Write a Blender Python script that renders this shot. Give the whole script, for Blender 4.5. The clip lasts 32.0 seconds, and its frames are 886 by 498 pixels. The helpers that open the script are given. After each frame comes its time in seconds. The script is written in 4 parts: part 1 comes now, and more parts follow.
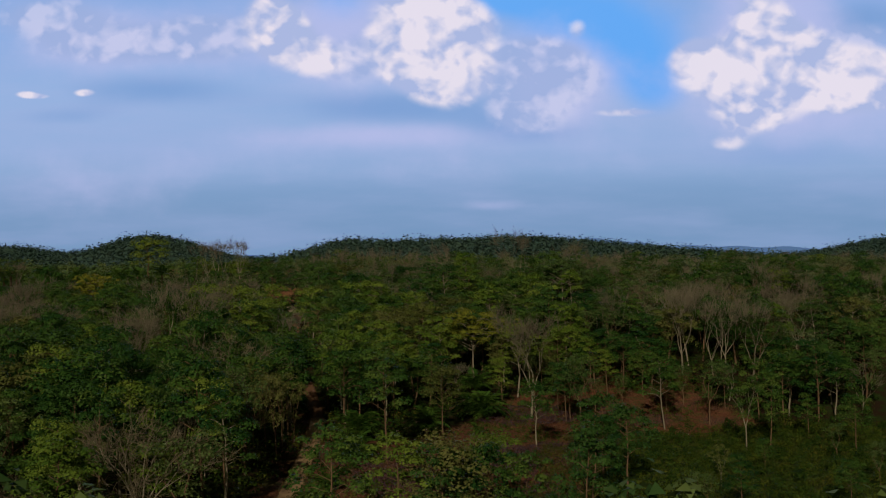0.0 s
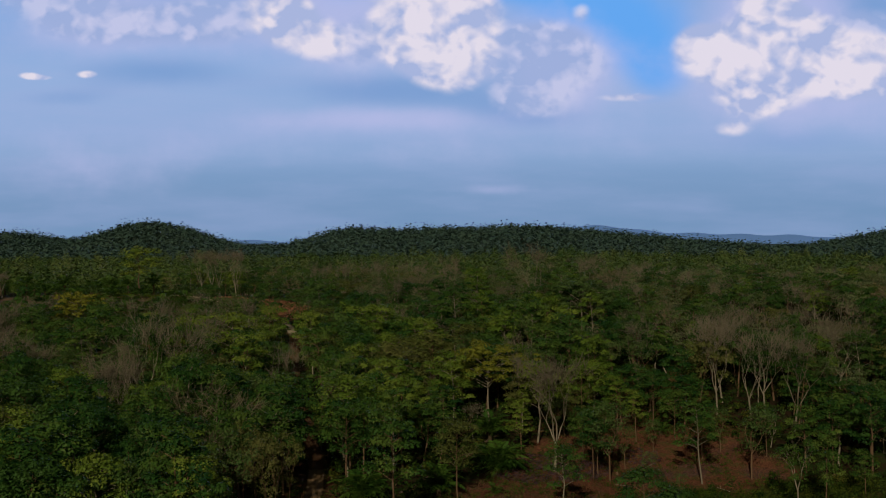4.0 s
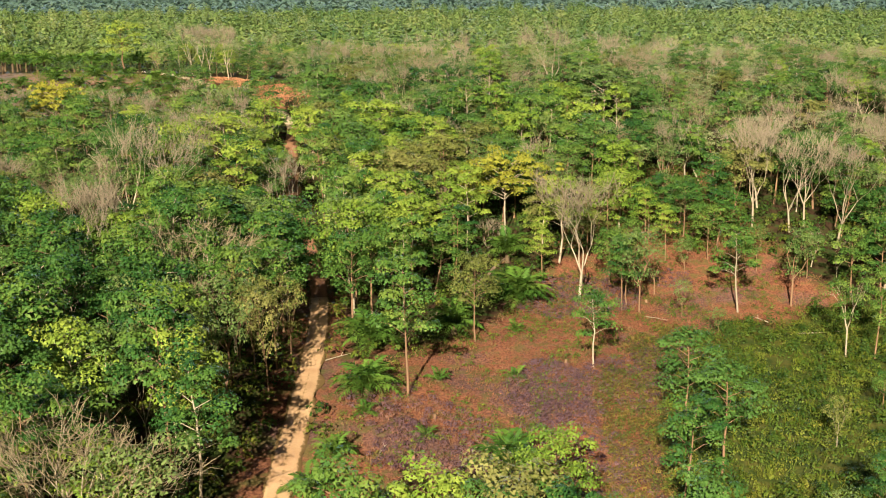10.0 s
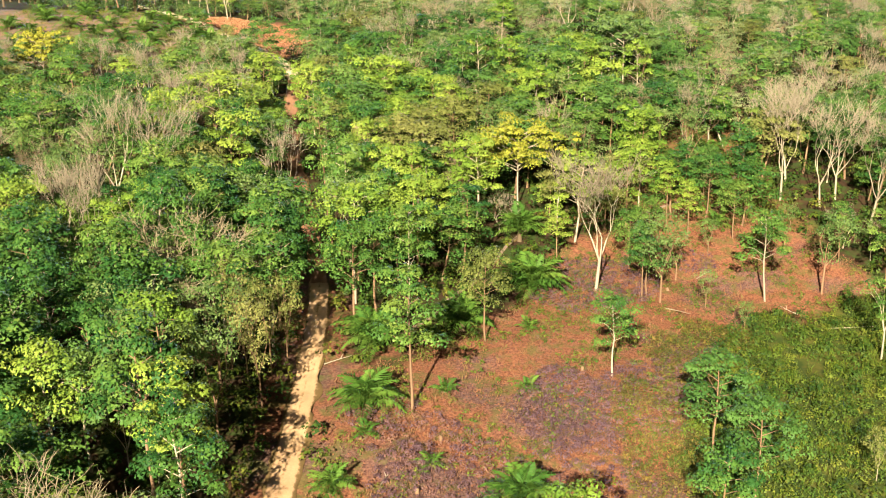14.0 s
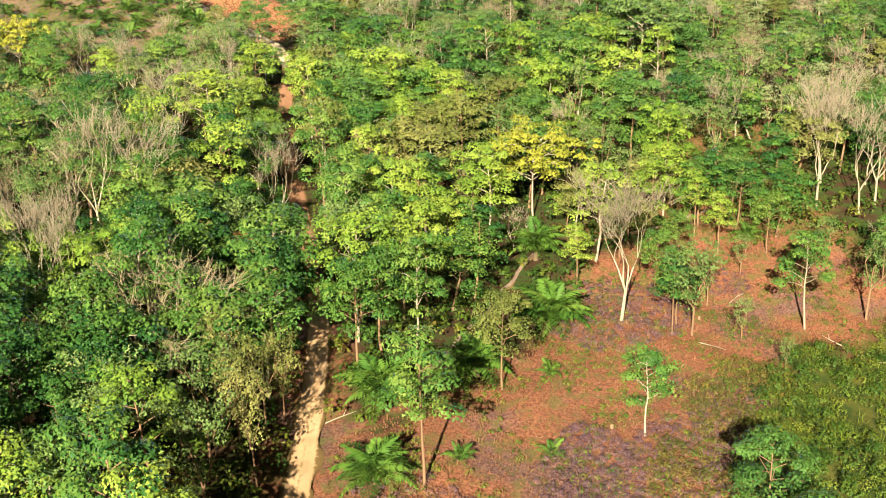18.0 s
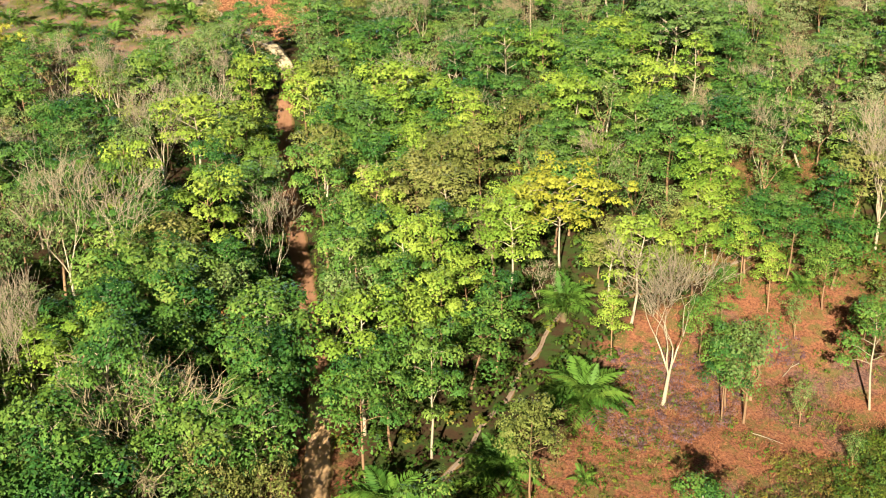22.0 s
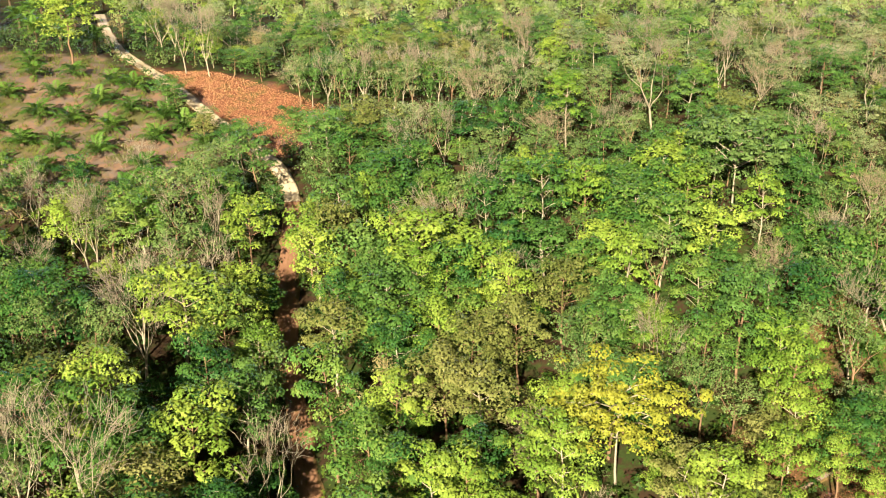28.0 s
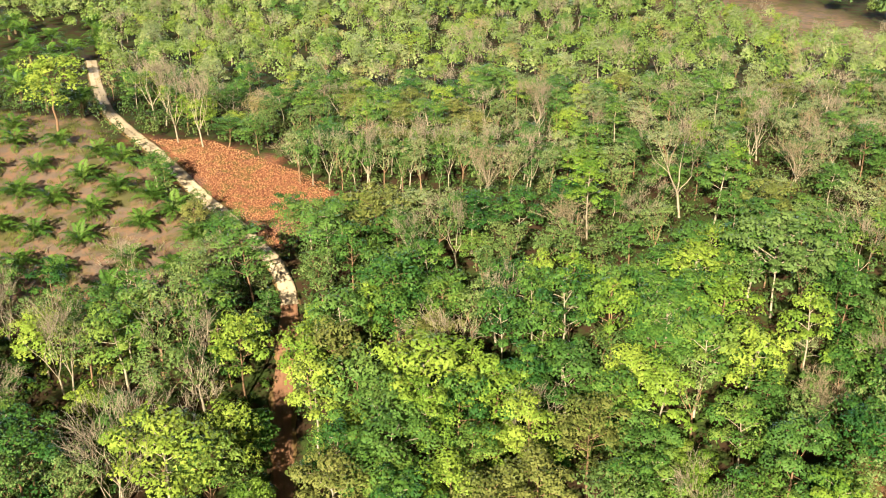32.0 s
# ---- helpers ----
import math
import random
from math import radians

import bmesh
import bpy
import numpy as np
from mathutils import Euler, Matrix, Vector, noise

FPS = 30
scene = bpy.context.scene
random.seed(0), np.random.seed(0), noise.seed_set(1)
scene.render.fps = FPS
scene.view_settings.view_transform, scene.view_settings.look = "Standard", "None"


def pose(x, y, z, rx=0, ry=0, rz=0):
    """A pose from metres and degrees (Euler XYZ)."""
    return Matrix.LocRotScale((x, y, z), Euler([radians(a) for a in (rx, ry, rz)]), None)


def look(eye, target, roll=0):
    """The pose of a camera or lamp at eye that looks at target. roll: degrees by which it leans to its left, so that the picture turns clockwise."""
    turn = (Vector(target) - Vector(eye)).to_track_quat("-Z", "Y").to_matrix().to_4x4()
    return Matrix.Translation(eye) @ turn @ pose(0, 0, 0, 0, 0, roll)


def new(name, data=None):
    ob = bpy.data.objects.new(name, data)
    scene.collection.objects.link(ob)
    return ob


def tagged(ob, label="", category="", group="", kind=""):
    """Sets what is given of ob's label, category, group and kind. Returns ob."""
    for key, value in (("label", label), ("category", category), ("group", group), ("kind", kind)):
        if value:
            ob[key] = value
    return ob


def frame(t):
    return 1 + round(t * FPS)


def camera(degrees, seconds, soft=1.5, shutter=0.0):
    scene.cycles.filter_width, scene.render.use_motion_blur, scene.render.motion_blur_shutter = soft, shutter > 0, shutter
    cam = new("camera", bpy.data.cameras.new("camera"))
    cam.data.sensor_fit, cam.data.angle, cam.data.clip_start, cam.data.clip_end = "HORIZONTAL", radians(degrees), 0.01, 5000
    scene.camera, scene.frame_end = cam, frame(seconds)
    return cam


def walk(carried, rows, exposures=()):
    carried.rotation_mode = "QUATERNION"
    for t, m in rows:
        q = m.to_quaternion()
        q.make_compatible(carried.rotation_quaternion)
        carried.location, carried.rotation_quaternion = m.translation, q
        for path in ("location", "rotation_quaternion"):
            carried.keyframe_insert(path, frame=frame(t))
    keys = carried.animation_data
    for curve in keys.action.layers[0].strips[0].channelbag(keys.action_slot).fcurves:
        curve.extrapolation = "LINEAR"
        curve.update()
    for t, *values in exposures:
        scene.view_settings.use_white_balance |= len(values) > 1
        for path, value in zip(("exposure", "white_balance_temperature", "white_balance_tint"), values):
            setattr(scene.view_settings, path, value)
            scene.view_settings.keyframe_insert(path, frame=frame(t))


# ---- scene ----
cam = camera(45.0, 32.0, soft=1.15)

# t, x, y, z, yaw, pitch, roll
PATH = [
    (0, 0.00, -0.00, -0.00, -0.00, 0.20, 0.42),
    (1, -0.47, 4.88, 1.89, 0.05, 0.23, 0.29),
    (2, -0.97, 9.95, 3.85, 0.08, 0.27, 0.15),
    (3, -1.44, 14.72, 5.87, 0.10, 0.06, 0.07),
    (4, -1.86, 19.11, 7.76, 0.12, -0.65, 0.05),
    (5, -2.19, 23.05, 9.33, 0.14, -2.08, 0.02),
    (6, -2.40, 26.49, 10.42, 0.17, -4.48, -0.07),
    (7, -2.78, 29.41, 11.77, 0.16, -6.89, 0.04),
    (8, -3.17, 32.15, 13.15, 0.17, -9.32, -0.01),
    (9, -3.59, 35.20, 14.49, 0.17, -11.79, -0.03),
    (10, -3.88, 38.34, 15.56, 0.18, -14.11, -0.08),
    (11, -4.09, 41.55, 17.02, 0.22, -16.08, 0.01),
    (12, -4.19, 44.52, 18.64, 0.33, -17.27, -0.20),
    (13, -4.08, 47.47, 20.17, 0.56, -17.89, -0.43),
    (14, -4.06, 50.50, 21.89, 0.73, -18.67, -0.50),
    (15, -4.31, 53.72, 23.37, 0.77, -19.39, -0.40),
    (16, -4.72, 57.25, 24.70, 0.72, -20.08, -0.26),
    (17, -5.16, 61.23, 25.98, 0.64, -20.80, -0.15),
    (18, -5.53, 65.80, 27.33, 0.57, -21.59, -0.05),
    (19, -5.64, 70.70, 28.94, 0.69, -22.31, 0.06),
    (20, -5.95, 75.65, 30.64, 0.77, -23.05, 0.11),
    (21, -6.35, 80.85, 32.43, 0.86, -23.84, 0.10),
    (22, -6.75, 86.07, 34.33, 0.96, -24.62, 0.14),
    (23, -7.10, 91.24, 36.01, 1.11, -24.69, 0.24),
    (24, -7.50, 96.41, 37.51, 1.32, -24.59, 0.20),
    (25, -8.02, 100.90, 39.08, 1.40, -24.31, 0.03),
    (26, -8.77, 105.60, 40.85, 1.38, -24.18, 0.01),
    (27, -9.55, 110.44, 42.76, 1.33, -24.13, 0.06),
    (28, -10.21, 115.32, 44.72, 1.30, -24.11, 0.10),
    (29, -10.57, 120.19, 46.67, 1.38, -24.07, 0.05),
    (30, -10.93, 124.93, 48.60, 1.45, -24.01, 0.02),
    (31, -11.28, 129.71, 50.68, 1.51, -24.09, 0.01),
    (32, -11.53, 134.14, 52.95, 1.61, -24.17, 0.01),
]
EXPO = [(0, -1.68, 6400, 7), (2, -1.68, 6400, 7), (4.5, -1.74, 6400, 7), (5, -1.64, 6400, 7), (6, -1.2, 6450, 9), (7, -0.5, 6500, 11), (8, 0.08, 6500, 12), (9, 0.66, 6500, 12), (10, 1.44, 6500, 14), (11, 1.97, 6500, 14), (13, 1.96, 6500, 12), (19, 1.94, 6450, 9), (23, 1.82, 6450, 9), (32, 1.78, 6500, 10)]
walk(cam, [(t, pose(x, y, z, 90 + pitch, roll, yaw)) for t, x, y, z, yaw, pitch, roll in PATH], EXPO)

# ---- light ----
SUN_AZ, SUN_EL = 192.0, 28.0     # compass bearing from +y clockwise, height
sa, se = radians(SUN_AZ), radians(SUN_EL)
to_sun = Vector((math.sin(sa) * math.cos(se), math.cos(sa) * math.cos(se), math.sin(se)))
sun = new("sun", bpy.data.lights.new("sun", "SUN"))
sun.data.energy, sun.data.angle, sun.data.color = 5.0, radians(0.6), (1.0, 0.88, 0.64)
sun.matrix_world = look(to_sun * 100, (0, 0, 0))


class Nodes:
    """Short spellings for node trees."""

    def __init__(self, tree):
        self.tree = tree
        tree.nodes.clear()

    def add(self, kind, **values):
        n = self.tree.nodes.new(kind)
        for k, v in values.items():
            if k == "op":
                n.operation = v
            elif k == "dtype":
                n.data_type = v
            elif k == "attr":
                n.attribute_name = v
        return n

    def link(self, a, b):
        self.tree.links.new(a, b)

    def put(self, socket, value):
        if isinstance(value, bpy.types.NodeSocket):
            self.link(value, socket)
        elif value is not None:
            socket.default_value = value

    def math(self, op, a, b=None, c=None, clamp=False):
        n = self.add("ShaderNodeMath", op=op)
        n.use_clamp = clamp
        for s, v in zip(n.inputs, (a, b, c)):
            self.put(s, v)
        return n.outputs[0]

    def mix(self, fac, a, b):
        n = self.add("ShaderNodeMix", dtype="RGBA")
        self.put(n.inputs["Factor"], fac)
        for s, v in ((n.inputs[6], a), (n.inputs[7], b)):
            self.put(s, (*v, 1) if isinstance(v, tuple) and len(v) == 3 else v)
        return n.outputs[2]

    def ramp(self, value, stops):
        n = self.add("ShaderNodeValToRGB")
        e = n.color_ramp.elements
        while len(e) < len(stops):
            e.new(0.5)
        for k, (at, col) in zip(e, stops):
            k.position, k.color = at, (*col, 1)
        self.put(n.inputs[0], value)
        return n.outputs[0]

    def step(self, value, lo, hi):
        n = self.add("ShaderNodeMapRange")
        n.interpolation_type = "SMOOTHSTEP"
        self.put(n.inputs[0], value)
        n.inputs[1].default_value, n.inputs[2].default_value = lo, hi
        return n.outputs[0]

    def noise(self, vector, scale, detail=3.0, rough=0.55):
        n = self.add("ShaderNodeTexNoise")
        self.put(n.inputs["Vector"], vector)
        n.inputs["Scale"].default_value, n.inputs["Detail"].default_value, n.inputs["Roughness"].default_value = scale, detail, rough
        return n.outputs[0]


# ---- sky ----
world = bpy.data.worlds.new("sky")
scene.world = world
world.use_nodes = True
N = Nodes(world.node_tree)
sky = N.add("ShaderNodeTexSky")
sky.sky_type, sky.sun_disc = "NISHITA", False
sky.sun_elevation, sky.sun_rotation = se, sa
sky.air_density, sky.dust_density, sky.ozone_density = 1.2, 1.5, 1.5
co = N.add("ShaderNodeTexCoord").outputs["Generated"]
sep = N.add("ShaderNodeSeparateXYZ")
N.link(co, sep.inputs[0])
dx, dy, dz = sep.outputs
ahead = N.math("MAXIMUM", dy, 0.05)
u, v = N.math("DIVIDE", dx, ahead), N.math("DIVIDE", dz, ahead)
flat = N.add("ShaderNodeCombineXYZ")
N.link(u, flat.inputs[0]), N.link(N.math("MULTIPLY", v, 1.25), flat.inputs[1])
wide = N.add("ShaderNodeCombineXYZ")
N.link(N.math("MULTIPLY", u, 0.35), wide.inputs[0]), N.link(N.math("MULTIPLY", v, 1.9), wide.inputs[1])
streak = N.noise(wide.outputs[0], 14.0, 5.0, 0.55)


def billow(dx, dy):
    """Heaped cloud relief, looked up a little aside."""
    at = N.add("ShaderNodeCombineXYZ")
    N.link(N.math("ADD", u, dx), at.inputs[0]), N.link(N.math("ADD", N.math("MULTIPLY", v, 1.2), dy), at.inputs[1])
    warp = N.add("ShaderNodeVectorMath", op="MULTIPLY_ADD")
    wob = N.add("ShaderNodeTexNoise")
    N.link(at.outputs[0], wob.inputs["Vector"])
    wob.inputs["Scale"].default_value, wob.inputs["Detail"].default_value = 26.0, 4.0
    N.link(wob.outputs["Color"], warp.inputs[0])
    warp.inputs[1].default_value = (0.045, 0.045, 0.0)
    N.link(at.outputs[0], warp.inputs[2])
    total = None
    for scale, share in ((15.0, 0.55), (34.0, 0.30), (80.0, 0.16)):
        cell = N.add("ShaderNodeTexVoronoi")
        cell.feature = "SMOOTH_F1"
        N.link(warp.outputs[0], cell.inputs["Vector"])
        cell.inputs["Scale"].default_value = scale
        cell.inputs["Smoothness"].default_value = 0.35
        one = N.math("MULTIPLY", N.math("SUBTRACT", 0.45, cell.outputs["Distance"]), share * 2.2)
        total = one if total is None else N.math("ADD", total, one)
    return total


fluff, lee = billow(0.0, 0.0), billow(-0.007, 0.012)
haze = N.noise(flat.outputs[0], 13.0, 7.0, 0.56)
ragged = N.math("MULTIPLY", N.math("SUBTRACT", haze, 0.5), 1.5)


def puff(u0, v0, a, b, k=1.0):
    """A soft heap of cloud round a direction."""
    p = N.math("POWER", N.math("DIVIDE", N.math("SUBTRACT", u, u0), a), 2.0)
    q = N.math("POWER", N.math("DIVIDE", N.math("SUBTRACT", v, v0), b), 2.0)
    return N.math("MULTIPLY", N.math("EXPONENT", N.math("MULTIPLY", N.math("ADD", p, q), -1.0)), k)


def heap(puffs):
    total = puff(*puffs[0])
    for one in puffs[1:]:
        total = N.math("ADD", total, puff(*one))
    return total


# Limits the bright sky to the sector ahead, so it adds little fill light.
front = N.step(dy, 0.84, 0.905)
core = heap([(-0.013, 0.216, 0.046, 0.032, 1.1), (0.008, 0.190, 0.040, 0.038, 1.1), (-0.034, 0.190, 0.032, 0.030, 0.9), (0.004, 0.160, 0.036, 0.020, 0.9), (-0.160, 0.218, 0.027, 0.024), (-0.145, 0.198, 0.030, 0.022, 0.9), (-0.112, 0.180, 0.030, 0.020, 0.6),
             (0.273, 0.166, 0.052, 0.026, 1.0), (0.341, 0.162, 0.070, 0.030, 1.0), (0.40, 0.158, 0.055, 0.027, 0.9), (0.241, 0.182, 0.022, 0.015), (0.299, 0.221, 0.030, 0.024, 0.7), (0.322, 0.196, 0.034, 0.020, 0.7), (0.288, 0.124, 0.032, 0.014, 0.8), (0.268, 0.101, 0.020, 0.009, 0.6),
             (-0.390, 0.151, 0.012, 0.004, 0.7), (-0.376, 0.149, 0.012, 0.003, 0.6), (-0.335, 0.152, 0.011, 0.004, 0.7), (0.127, 0.208, 0.013, 0.014, 0.5), (0.172, 0.130, 0.034, 0.005, 0.6)])
shade = heap([(0.082, 0.180, 0.045, 0.022), (0.114, 0.160, 0.038, 0.026), (0.072, 0.145, 0.034, 0.024), (0.085, 0.122, 0.030, 0.012, 0.7), (-0.075, 0.182, 0.040, 0.024, 0.9), (-0.21, 0.205, 0.05, 0.022, 0.8), (-0.30, 0.198, 0.09, 0.020, 0.9), (-0.37, 0.225, 0.06, 0.018, 0.8), (0.39, 0.20, 0.05, 0.016, 0.7)])
veil = heap([(-0.31, 0.20, 0.11, 0.035, 0.9), (0.11, 0.155, 0.055, 0.045), (-0.07, 0.20, 0.13, 0.05), (0.34, 0.15, 0.14, 0.055), (0.31, 0.225, 0.06, 0.05), (0.045, 0.044, 0.035, 0.006, 0.55), (-0.06, 0.11, 0.12, 0.013, 0.8),
             (-0.33, 0.07, 0.12, 0.04, 0.5), (-0.02, 0.08, 0.2, 0.02, 0.4)])
deep = heap([(-0.04, 0.137, 0.12, 0.020), (0.08, 0.115, 0.06, 0.016), (-0.27, 0.155, 0.09, 0.018, 0.9), (0.40, 0.215, 0.06, 0.022), (0.32, 0.09, 0.10, 0.02, 0.6), (-0.36, 0.13, 0.05, 0.01, 0.6)])
clear = heap([(0.15, 0.205, 0.085, 0.05, 1.2), (-0.095, 0.232, 0.03, 0.02, 0.9), (0.20, 0.155, 0.035, 0.03, 0.8), (0.06, 0.24, 0.05, 0.02)])
base = N.ramp(N.step(v, 0.0, 0.27), [(0.0, (2.3, 3.8, 6.4)), (0.12, (2.7, 4.3, 7.2)), (0.2, (3.4, 5.0, 8.2)), (0.30, (3.9, 5.4, 8.9)), (0.60, (3.9, 5.6, 9.3)), (1.0, (3.2, 5.1, 9.5))])
col = N.mix(N.math("MULTIPLY", N.step(streak, 0.35, 0.75), 0.35), base, (4.9, 5.7, 9.3))
col = N.mix(N.step(N.math("ADD", clear, N.math("MULTIPLY", ragged, 0.35)), 0.25, 1.0), col, (1.75, 5.0, 11.3))
col = N.mix(N.math("MULTIPLY", N.step(N.math("ADD", deep, N.math("MULTIPLY", ragged, 0.3)), 0.2, 1.1), 0.85), col, (2.5, 4.3, 8.2))
col = N.mix(N.math("MULTIPLY", N.step(N.math("ADD", veil, N.math("MULTIPLY", ragged, 0.6)), 0.15, 1.0), 0.8), col, (6.3, 6.5, 10.2))
relief = N.math("ADD", N.math("MULTIPLY", N.math("SUBTRACT", fluff, lee), 3.2), 0.12)
dim = N.math("ADD", N.math("ADD", N.math("MULTIPLY", shade, 1.2), N.math("MULTIPLY", fluff, 0.15)), N.math("MULTIPLY", ragged, 0.30))
grey = N.mix(N.math("ADD", N.math("MULTIPLY", relief, 0.9), 0.25, clamp=True), (4.3, 5.4, 9.0), (7.4, 7.5, 10.4))
col = N.mix(N.math("MULTIPLY", N.step(dim, 0.20, 0.85), 0.8), col, grey)
body = N.math("ADD", N.math("ADD", N.math("MULTIPLY", core, 1.45), N.math("MULTIPLY", fluff, 0.17)), N.math("MULTIPLY", ragged, 0.22))
lit = N.mix(N.math("ADD", N.math("ADD", N.math("MULTIPLY", relief, 0.80), 0.10), N.math("MULTIPLY", core, 0.36), clamp=True), (5.2, 6.0, 9.4), (10.4, 9.4, 10.7))
col = N.mix(N.math("MULTIPLY", N.step(body, 0.30, 0.85), 0.94), col, lit)
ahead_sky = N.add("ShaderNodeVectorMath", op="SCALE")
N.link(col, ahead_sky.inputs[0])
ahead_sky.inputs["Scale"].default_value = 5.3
# Sky everywhere else scaled down by hand to keep the shade dark.
muted = N.add("ShaderNodeVectorMath", op="SCALE")
N.link(sky.outputs[0], muted.inputs[0])
muted.inputs["Scale"].default_value = 0.06
clouds = N.mix(N.math("MULTIPLY", front, 0.96), muted.outputs[0], ahead_sky.outputs[0])
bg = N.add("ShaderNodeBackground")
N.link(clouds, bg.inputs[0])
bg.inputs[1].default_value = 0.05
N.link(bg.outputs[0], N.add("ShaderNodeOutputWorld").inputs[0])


# ---- materials ----
def material(name):
    m = bpy.data.materials.new(name)
    m.use_nodes = True
    return m, Nodes(m.node_tree)


def finish(n, color, rough, bump=None, strength=0.3, translucent=0.0, spec=0.3):
    b = n.add("ShaderNodeBsdfPrincipled")
    n.put(b.inputs["Base Color"], color)
    n.put(b.inputs["Roughness"], rough)
    b.inputs["Specular IOR Level"].default_value = spec
    if bump is not None:
        k = n.add("ShaderNodeBump")
        k.inputs["Strength"].default_value = strength
        n.link(bump, k.inputs["Height"])
        n.link(k.outputs[0], b.inputs["Normal"])
    shader = b.outputs[0]
    if translucent:
        tr = n.add("ShaderNodeBsdfTranslucent")
        n.put(tr.inputs[0], color)
        mx = n.add("ShaderNodeMixShader")
        mx.inputs[0].default_value = translucent
        n.link(shader, mx.inputs[1]), n.link(tr.outputs[0], mx.inputs[2])
        shader = mx.outputs[0]
    n.link(shader, n.add("ShaderNodeOutputMaterial").inputs[0])


def leaf_material(name, cols, tint=False, spread=0.60):
    """Leaves: one tone a plant, with a lighter or darker one a leaf."""
    m, n = material(name)
    if tint:
        per = n.add("ShaderNodeAttribute", attr="tint").outputs["Fac"]
    else:
        per = n.add("ShaderNodeObjectInfo").outputs["Random"]
    leaf = n.add("ShaderNodeNewGeometry").outputs["Random Per Island"]
    pos = n.add("ShaderNodeNewGeometry").outputs["Position"]
    patch = n.noise(pos, 0.35, 2.0)
    if not tint:
        patch = n.add("ShaderNodeAttribute", attr="clump").outputs["Fac"]
        leaf = n.math("MULTIPLY", leaf, 0.45)
    f = n.math("ADD", n.math("MULTIPLY", per, 1.0 - spread), n.math("MULTIPLY", n.math("ADD", leaf, patch), spread * 0.5))
    c = n.ramp(f, [(k / (len(cols) - 1), col) for k, col in enumerate(cols)])
    finish(n, c, 0.55, translucent=0.10, spec=0.12)
    return m


GREEN = [(0.010, 0.044, 0.012), (0.028, 0.088, 0.018), (0.066, 0.140, 0.024), (0.135, 0.200, 0.038), (0.19, 0.245, 0.05)]
SAGE = [(0.026, 0.078, 0.016), (0.070, 0.145, 0.030), (0.14, 0.205, 0.046)]
STRAW = [(0.12, 0.12, 0.045), (0.23, 0.20, 0.085), (0.34, 0.28, 0.13)]
LIME = [(0.055, 0.125, 0.016), (0.125, 0.205, 0.026), (0.21, 0.28, 0.042), (0.26, 0.31, 0.055)]
YELLOW = [(0.13, 0.16, 0.020), (0.25, 0.255, 0.032), (0.32, 0.30, 0.045)]
GREY = [(0.040, 0.088, 0.022), (0.105, 0.165, 0.046), (0.20, 0.245, 0.09)]
OLIVE = [(0.065, 0.092, 0.020), (0.145, 0.160, 0.042), (0.23, 0.215, 0.075)]
PALE = [(0.085, 0.130, 0.048), (0.180, 0.220, 0.095), (0.29, 0.305, 0.16)]
ORANGE = [(0.17, 0.085, 0.03), (0.28, 0.12, 0.035)]
leaf_mats = {"green": leaf_material("green_leaves", GREEN), "lime": leaf_material("bright_green_leaves", LIME), "yellow": leaf_material("yellow_leaves", YELLOW),
             "grey": leaf_material("grey_green_leaves", GREY), "olive": leaf_material("olive_leaves", OLIVE), "orange": leaf_material("orange_leaves", ORANGE), "sage": leaf_material("sage_leaves", SAGE), "straw": leaf_material("straw_leaves", STRAW), "pale": leaf_material("pale_leaves", PALE)}
woods_green = leaf_material("woods_green", [(0.022, 0.070, 0.018), (0.065, 0.125, 0.03), (0.14, 0.21, 0.035), (0.16, 0.22, 0.07), (0.22, 0.27, 0.10), (0.30, 0.31, 0.14), (0.40, 0.36, 0.21)], tint=True)
woods_mid = leaf_material("woods_mid", [(0.016, 0.055, 0.018), (0.045, 0.105, 0.03), (0.085, 0.145, 0.042), (0.12, 0.18, 0.05), (0.17, 0.225, 0.07), (0.22, 0.245, 0.095), (0.33, 0.30, 0.16)], tint=True)
# Distance haze is put into this leaf colour as a blue cast.
woods_far_hazed = leaf_material("woods_far_hazed", [(0.055, 0.105, 0.092), (0.072, 0.130, 0.108), (0.098, 0.160, 0.122), (0.13, 0.19, 0.13)], tint=True)
shrub_leaves = leaf_material("shrub_leaves", [(0.009, 0.030, 0.007), (0.020, 0.052, 0.010), (0.036, 0.072, 0.010), (0.066, 0.096, 0.012), (0.12, 0.115, 0.018), (0.16, 0.100, 0.030)], tint=True)
thicket_leaves = leaf_material("thicket_leaves", [(0.012, 0.040, 0.008), (0.035, 0.080, 0.012), (0.070, 0.115, 0.016), (0.115, 0.145, 0.020), (0.16, 0.165, 0.026), (0.19, 0.13, 0.035)], tint=True)
low_green = leaf_material("sapling_leaves", [(0.015, 0.045, 0.012), (0.035, 0.075, 0.018), (0.07, 0.115, 0.03), (0.12, 0.15, 0.05), (0.18, 0.18, 0.08)], tint=True)
palm_leaves = leaf_material("palm_leaves", [(0.030, 0.085, 0.014), (0.075, 0.150, 0.022), (0.15, 0.215, 0.04), (0.22, 0.26, 0.06)])


def bark_material(name, a, b):
    m, n = material(name)
    pos = n.add("ShaderNodeNewGeometry").outputs["Position"]
    per = n.add("ShaderNodeObjectInfo").outputs["Random"]
    big = n.noise(pos, 0.8, 3.0)
    fine = n.noise(pos, 9.0, 4.0)
    f = n.math("ADD", n.math("MULTIPLY", big, 0.6), n.math("MULTIPLY", per, 0.45))
    c = n.mix(f, a, b)
    c = n.mix(n.math("MULTIPLY", n.step(fine, 0.5, 0.75), 0.5), c, tuple(k * 0.5 for k in a))
    finish(n, c, 0.85, fine, 0.5)
    return m


